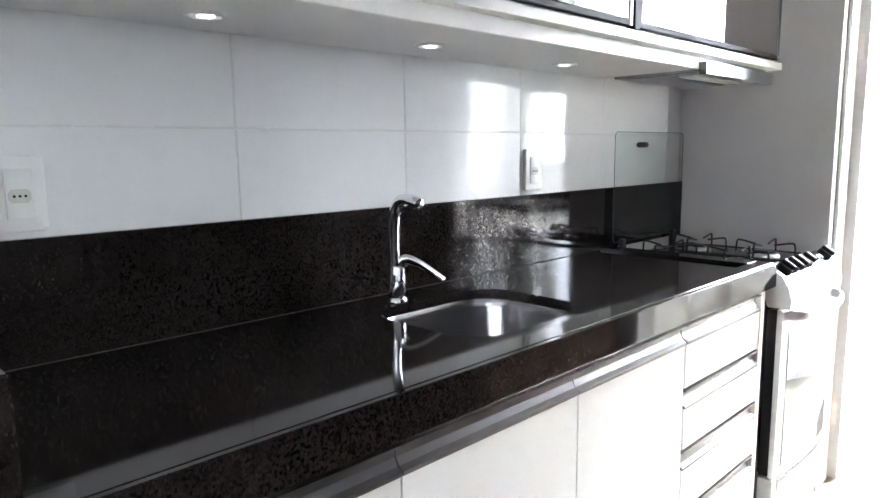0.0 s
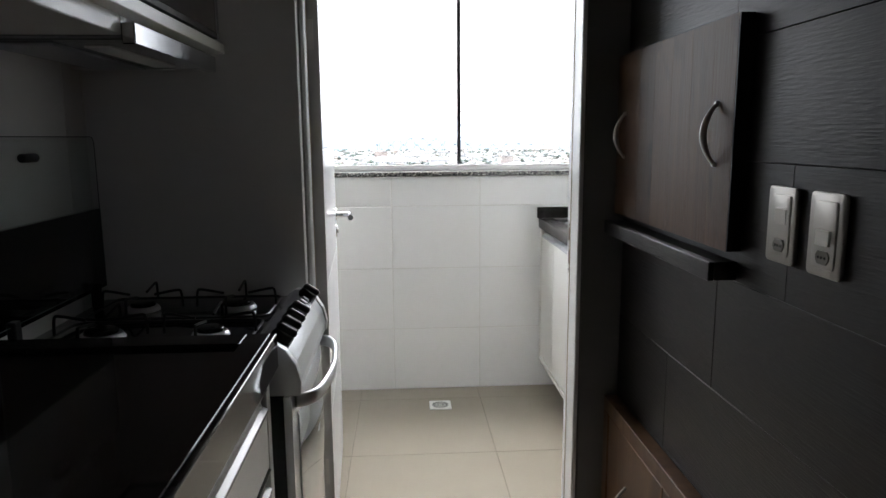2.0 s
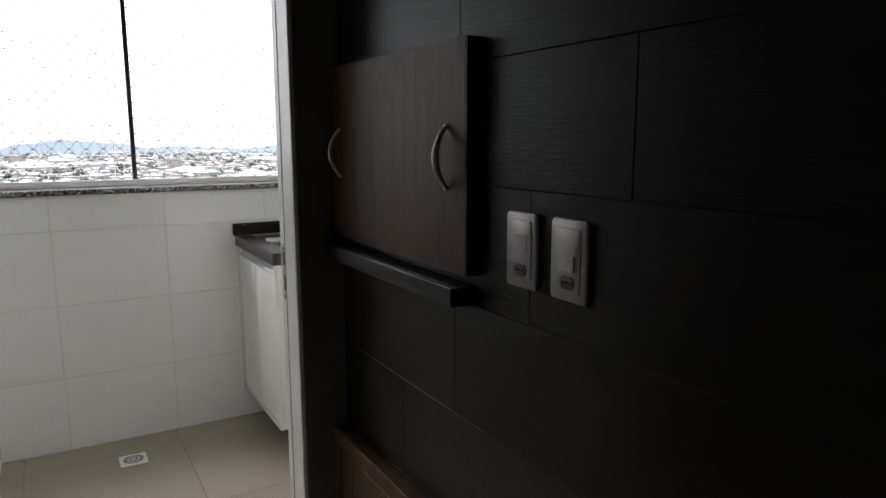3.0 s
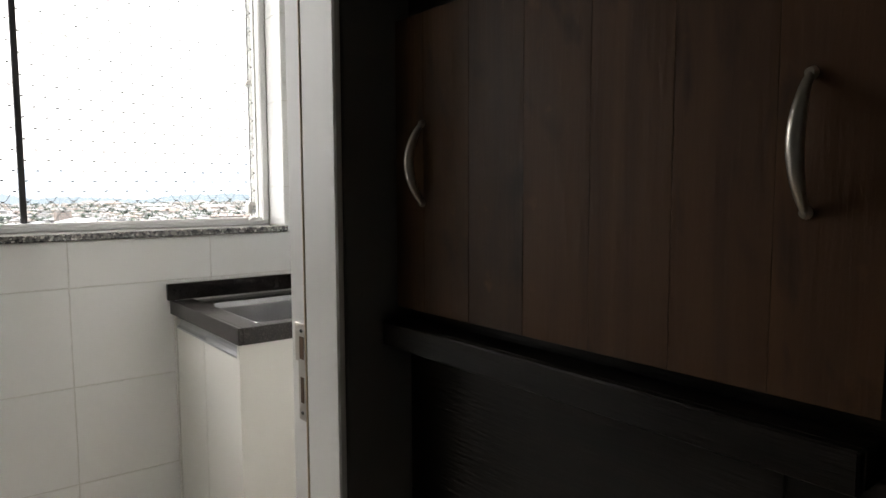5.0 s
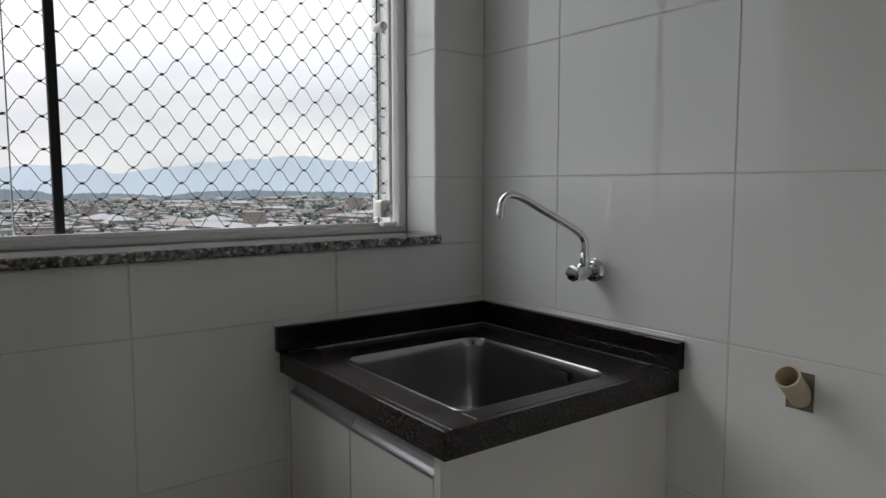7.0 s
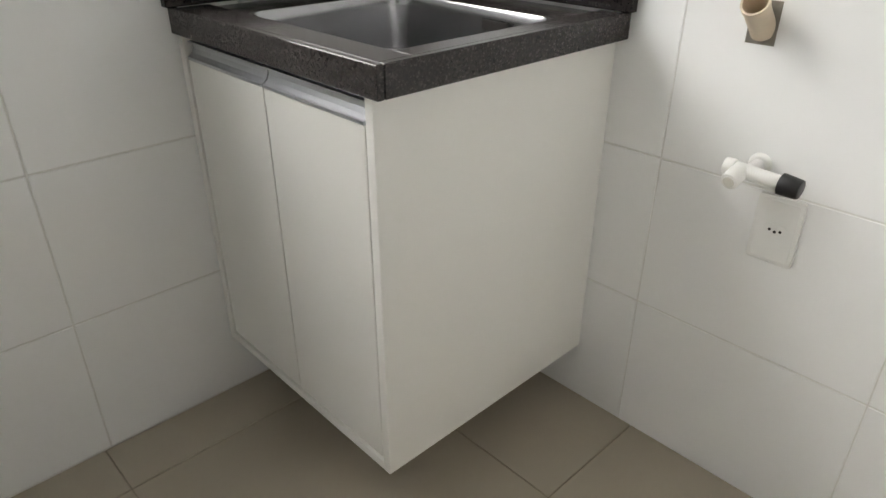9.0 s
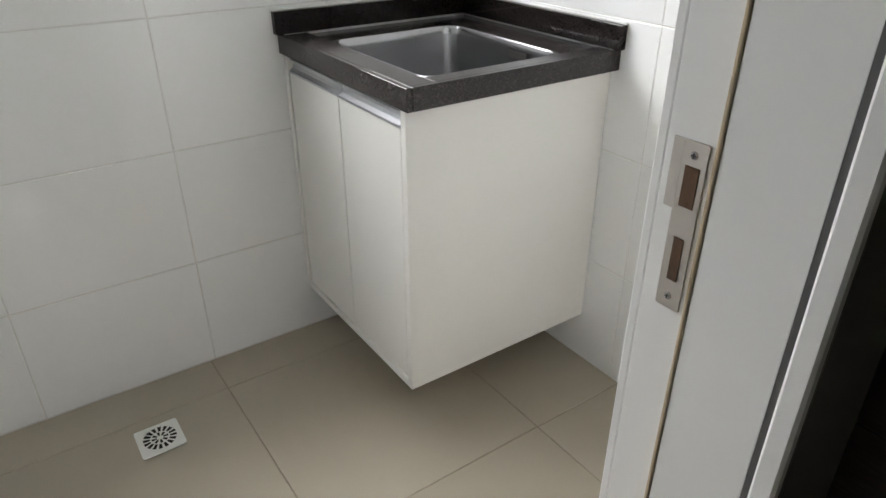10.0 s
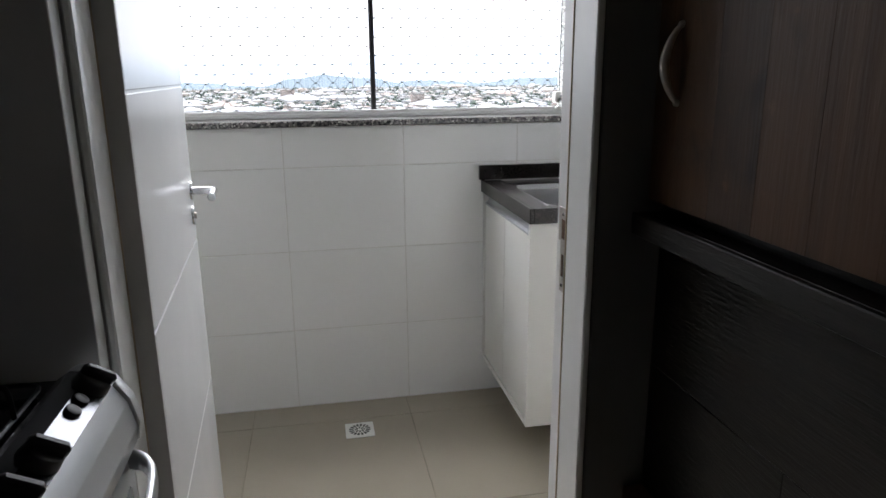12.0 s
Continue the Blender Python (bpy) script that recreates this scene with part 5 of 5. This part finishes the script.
def skyline(name, y, a0, a1, tops, rough, material, label, seed, tree_top=0.0, steps=240):
    """A range seen from the window: tops are (bearing, height) of its crest."""
    bm = bmesh.new()
    front, top, back = [], [], []
    for i in range(steps + 1):
        a = a0 + (a1 - a0) * i / steps
        k = max(q for q in range(len(tops) - 1) if tops[q][0] <= a or q == 0)
        (b0, h0), (b1, h1) = tops[k], tops[k + 1]
        u = min(1, max(0, (a - b0) / (b1 - b0)))
        h = h0 + (h1 - h0) * u * u * (3 - 2 * u)
        h = max(3, h * (1 + rough * noise.noise((a * 0.6, seed, 0)) + rough * 0.4 * noise.noise((a * 2.3, seed, 4)))) + tree_top * abs(noise.noise((a * 14, seed, 7)))
        sx, sy = math.sin(radians(a)), math.cos(radians(a))
        front.append(bm.verts.new((sx * (y - h * 1.4), sy * (y - h * 1.4), GZ - 1)))
        top.append(bm.verts.new((sx * y, sy * y, GZ + h)))
        back.append(bm.verts.new((sx * (y + h * 1.4), sy * (y + h * 1.4), GZ - 1)))
    for a, b in ((front, top), (top, back)):
        for i in range(steps):
            bm.faces.new((a[i], a[i + 1], b[i + 1], b[i]))
    bm.faces.new([front[0], top[0], back[0]])
    bm.faces.new([front[-1], top[-1], back[-1]])
    bmesh.ops.recalc_face_normals(bm, faces=bm.faces)
    return solid(name, bm, material, label, "mountains", "structure", True)


skyline("mountain_ridge", 3900, -44, 44, [(-44, 55), (-30, 95), (-18, 75), (-8, 120), (-1, 100), (4.5, 145), (8.2, 158), (10.8, 110), (14.5, 150), (18, 178), (24, 206), (29, 190), (36, 130), (44, 55)], 0.10, M_RIDGE, "mountain ridge on the horizon, its blue haze put in as glow", 3.7)
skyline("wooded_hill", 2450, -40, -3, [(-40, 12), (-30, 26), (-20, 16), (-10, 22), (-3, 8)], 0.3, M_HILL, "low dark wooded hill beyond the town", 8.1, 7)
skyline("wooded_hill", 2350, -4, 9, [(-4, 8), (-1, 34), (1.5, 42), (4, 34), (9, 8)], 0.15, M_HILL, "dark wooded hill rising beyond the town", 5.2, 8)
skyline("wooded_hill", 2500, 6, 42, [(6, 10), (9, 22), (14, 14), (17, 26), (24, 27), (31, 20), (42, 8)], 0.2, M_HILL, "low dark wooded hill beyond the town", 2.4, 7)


def town(seed):
    """Houses with walls, hipped roofs and dark openings, gathered by wall and roof."""
    r = random.Random(seed)
    walls, roofs, holes, leaves = ([], []), ([], []), ([], []), ([], [])

    def add(store, verts, faces):
        k = len(store[0])
        store[0].extend(verts)
        store[1].extend([tuple(k + i for i in f) for f in faces])

    for i in range(9000):
        d = 300 + 1950 * (i / 9000) ** 1.2
        a = r.uniform(-1.0, 1.0) * 0.95
        x, y = d * math.tan(a * 0.9), d
        t = r.choice((0.3, 0.3 + math.pi / 2)) + r.uniform(-0.08, 0.08)
        w, l, h = r.uniform(3, 6), r.uniform(3.5, 8), r.choice((3, 3.2, 3.5, 5.8, 6.2)) + r.uniform(0, 0.6)
        if r.random() < 0.02:
            w, l, h = r.uniform(10, 20), r.uniform(18, 40), r.uniform(6, 10)
        c, s = math.cos(t), math.sin(t)
        P = lambda u, v, z: (x + u * c - v * s, y + u * s + v * c, GZ + z)
        add(walls, [P(-w, -l, 0), P(w, -l, 0), P(w, l, 0), P(-w, l, 0), P(-w, -l, h), P(w, -l, h), P(w, l, h), P(-w, l, h)], [(0, 1, 5, 4), (1, 2, 6, 5), (2, 3, 7, 6), (3, 0, 4, 7), (4, 5, 6, 7)])
        o = 0.5
        rh = r.uniform(0.2, 0.34) * w
        add(roofs, [P(-w - o, -l - o, h), P(w + o, -l - o, h), P(w + o, l + o, h), P(-w - o, l + o, h), P(0, -l + w * 0.7, h + rh), P(0, l - w * 0.7, h + rh)], [(0, 1, 4), (1, 2, 5, 4), (2, 3, 5), (3, 0, 4, 5)])
        if d < 1300:
            for sx in (-1, 1):
                for k in range(2):
                    u0 = (-0.6 + 0.8 * k) * w
                    z0 = r.choice((0.9, 1.0))
                    add(holes, [P(u0, sx * (l + 0.06), z0), P(u0 + 1.6, sx * (l + 0.06), z0), P(u0 + 1.6, sx * (l + 0.06), z0 + 1.3), P(u0, sx * (l + 0.06), z0 + 1.3)], [(0, 1, 2, 3)])
            for sx in (-1, 1):
                for k in range(3):
                    v0 = (-0.7 + 0.5 * k) * l
                    add(holes, [P(sx * (w + 0.06), v0, 1), P(sx * (w + 0.06), v0 + 1.7, 1), P(sx * (w + 0.06), v0 + 1.7, 2.3), P(sx * (w + 0.06), v0, 2.3)], [(0, 1, 2, 3)])
    for i in range(7500):
        d = 320 + 2000 * r.random() ** 1.2
        a = r.uniform(-1, 1) * 0.86
        x, y = d * math.tan(a), d
        R = r.uniform(1.8, 4.6)
        for k in range(r.randint(3, 5)):
            cx, cy, cz, q = x + r.uniform(-1, 1) * R, y + r.uniform(-1, 1) * R, GZ + R * r.uniform(0.7, 1.7), R * r.uniform(0.45, 0.8)
            top = [(cx, cy, cz + q * r.uniform(0.8, 1.3)), (cx, cy, cz - q)] + [(cx + q * math.cos(j * 1.2566 + k) * r.uniform(0.6, 1.2), cy + q * math.sin(j * 1.2566 + k) * r.uniform(0.6, 1.2), cz + q * r.uniform(-0.3, 0.3)) for j in range(5)]
            add(leaves, top, [(0, 2 + j, 2 + (j + 1) % 5) for j in range(5)] + [(1, 2 + (j + 1) % 5, 2 + j) for j in range(5)])
    return walls, roofs, holes, leaves


def island(name, stops, rough=0.9):
    m, nt, b = tree(name)
    g = nt.nodes.new("ShaderNodeNewGeometry")
    rm = nt.nodes.new("ShaderNodeValToRGB")
    rm.color_ramp.interpolation = "CONSTANT"
    el = rm.color_ramp.elements
    while len(el) < len(stops):
        el.new(0.5)
    for e, (p, c) in zip(el, stops):
        e.position, e.color = p, (*c, 1)
    nt.links.new(g.outputs["Random Per Island"], rm.inputs["Fac"])
    nt.links.new(rm.outputs["Color"], b.inputs["Base Color"])
    b.inputs["Roughness"].default_value = rough
    b.inputs["Specular IOR Level"].default_value = 0.1
    return m


M_HOUSE = island("house_walls", [(0, (0.175, 0.175, 0.175)), (0.3, (0.21, 0.21, 0.21)), (0.55, (0.16, 0.145, 0.13)), (0.72, (0.125, 0.125, 0.13)), (0.86, (0.18, 0.15, 0.135))])
M_ROOF = island("house_roofs", [(0, (0.130, 0.105, 0.092)), (0.18, (0.160, 0.150, 0.142)), (0.36, (0.165, 0.168, 0.172)), (0.6, (0.20, 0.203, 0.207)), (0.86, (0.095, 0.092, 0.092))])
M_LEAF = island("town_trees", [(0, (0.034, 0.044, 0.038)), (0.4, (0.050, 0.062, 0.050)), (0.8, (0.028, 0.036, 0.034))])
M_DARKW2 = plain("far_openings", (0.08, 0.085, 0.09), 0.5, 0, 0.3, 0.1, 0.0, 1)
stores = town(11)
for nm, st, mt, lab, cat in (("house_walls", stores[0], M_HOUSE, "pale walls of many small houses far below", "houses"), ("house_roofs", stores[1], M_ROOF, "reddish and grey roofs of the far town", "roofs"),
                             ("house_openings", stores[2], M_DARKW2, "dark windows of the far houses", "windows"), ("town_trees", stores[3], M_LEAF, "many green trees between the far houses", "trees")):
    me = bpy.data.meshes.new(nm)
    me.from_pydata(st[0], [], st[1])
    me.materials.append(mt)
    ob = new(nm, me)
    tagged(ob, lab, cat, "", "stuff")

rt = random.Random(21)
for k, (x, y, h) in enumerate([(-95, 560, 15), (60, 620, 12), (265, 700, 17), (420, 820, 14), (-230, 760, 16), (150, 980, 18), (610, 1100, 22), (-40, 1250, 20)]):
    w, l = rt.uniform(9, 13), rt.uniform(7, 9)
    bl = thing("apartment_block", (x, y, GZ), "pale apartment block standing above the far houses", "building", "far apartment blocks")
    part("wall", box((x - w, y - l, GZ), (x + w, y + l, GZ + h)), M_HOUSE, bl)
    part("roof", box((x - w - 0.4, y - l - 0.4, GZ + h), (x + w + 0.4, y + l + 0.4, GZ + h + 0.7)), M_ROOF, bl)
    z = 1.2
    while z < h - 1.5:
        for j in range(5):
            u = x - w + 1.2 + j * (2 * w - 2.4) / 5
            part("window", box((u, y - l - 0.06, GZ + z), (u + 2.2, y - l, GZ + z + 1.3)), M_DARKW2, bl)
        z += 3.0
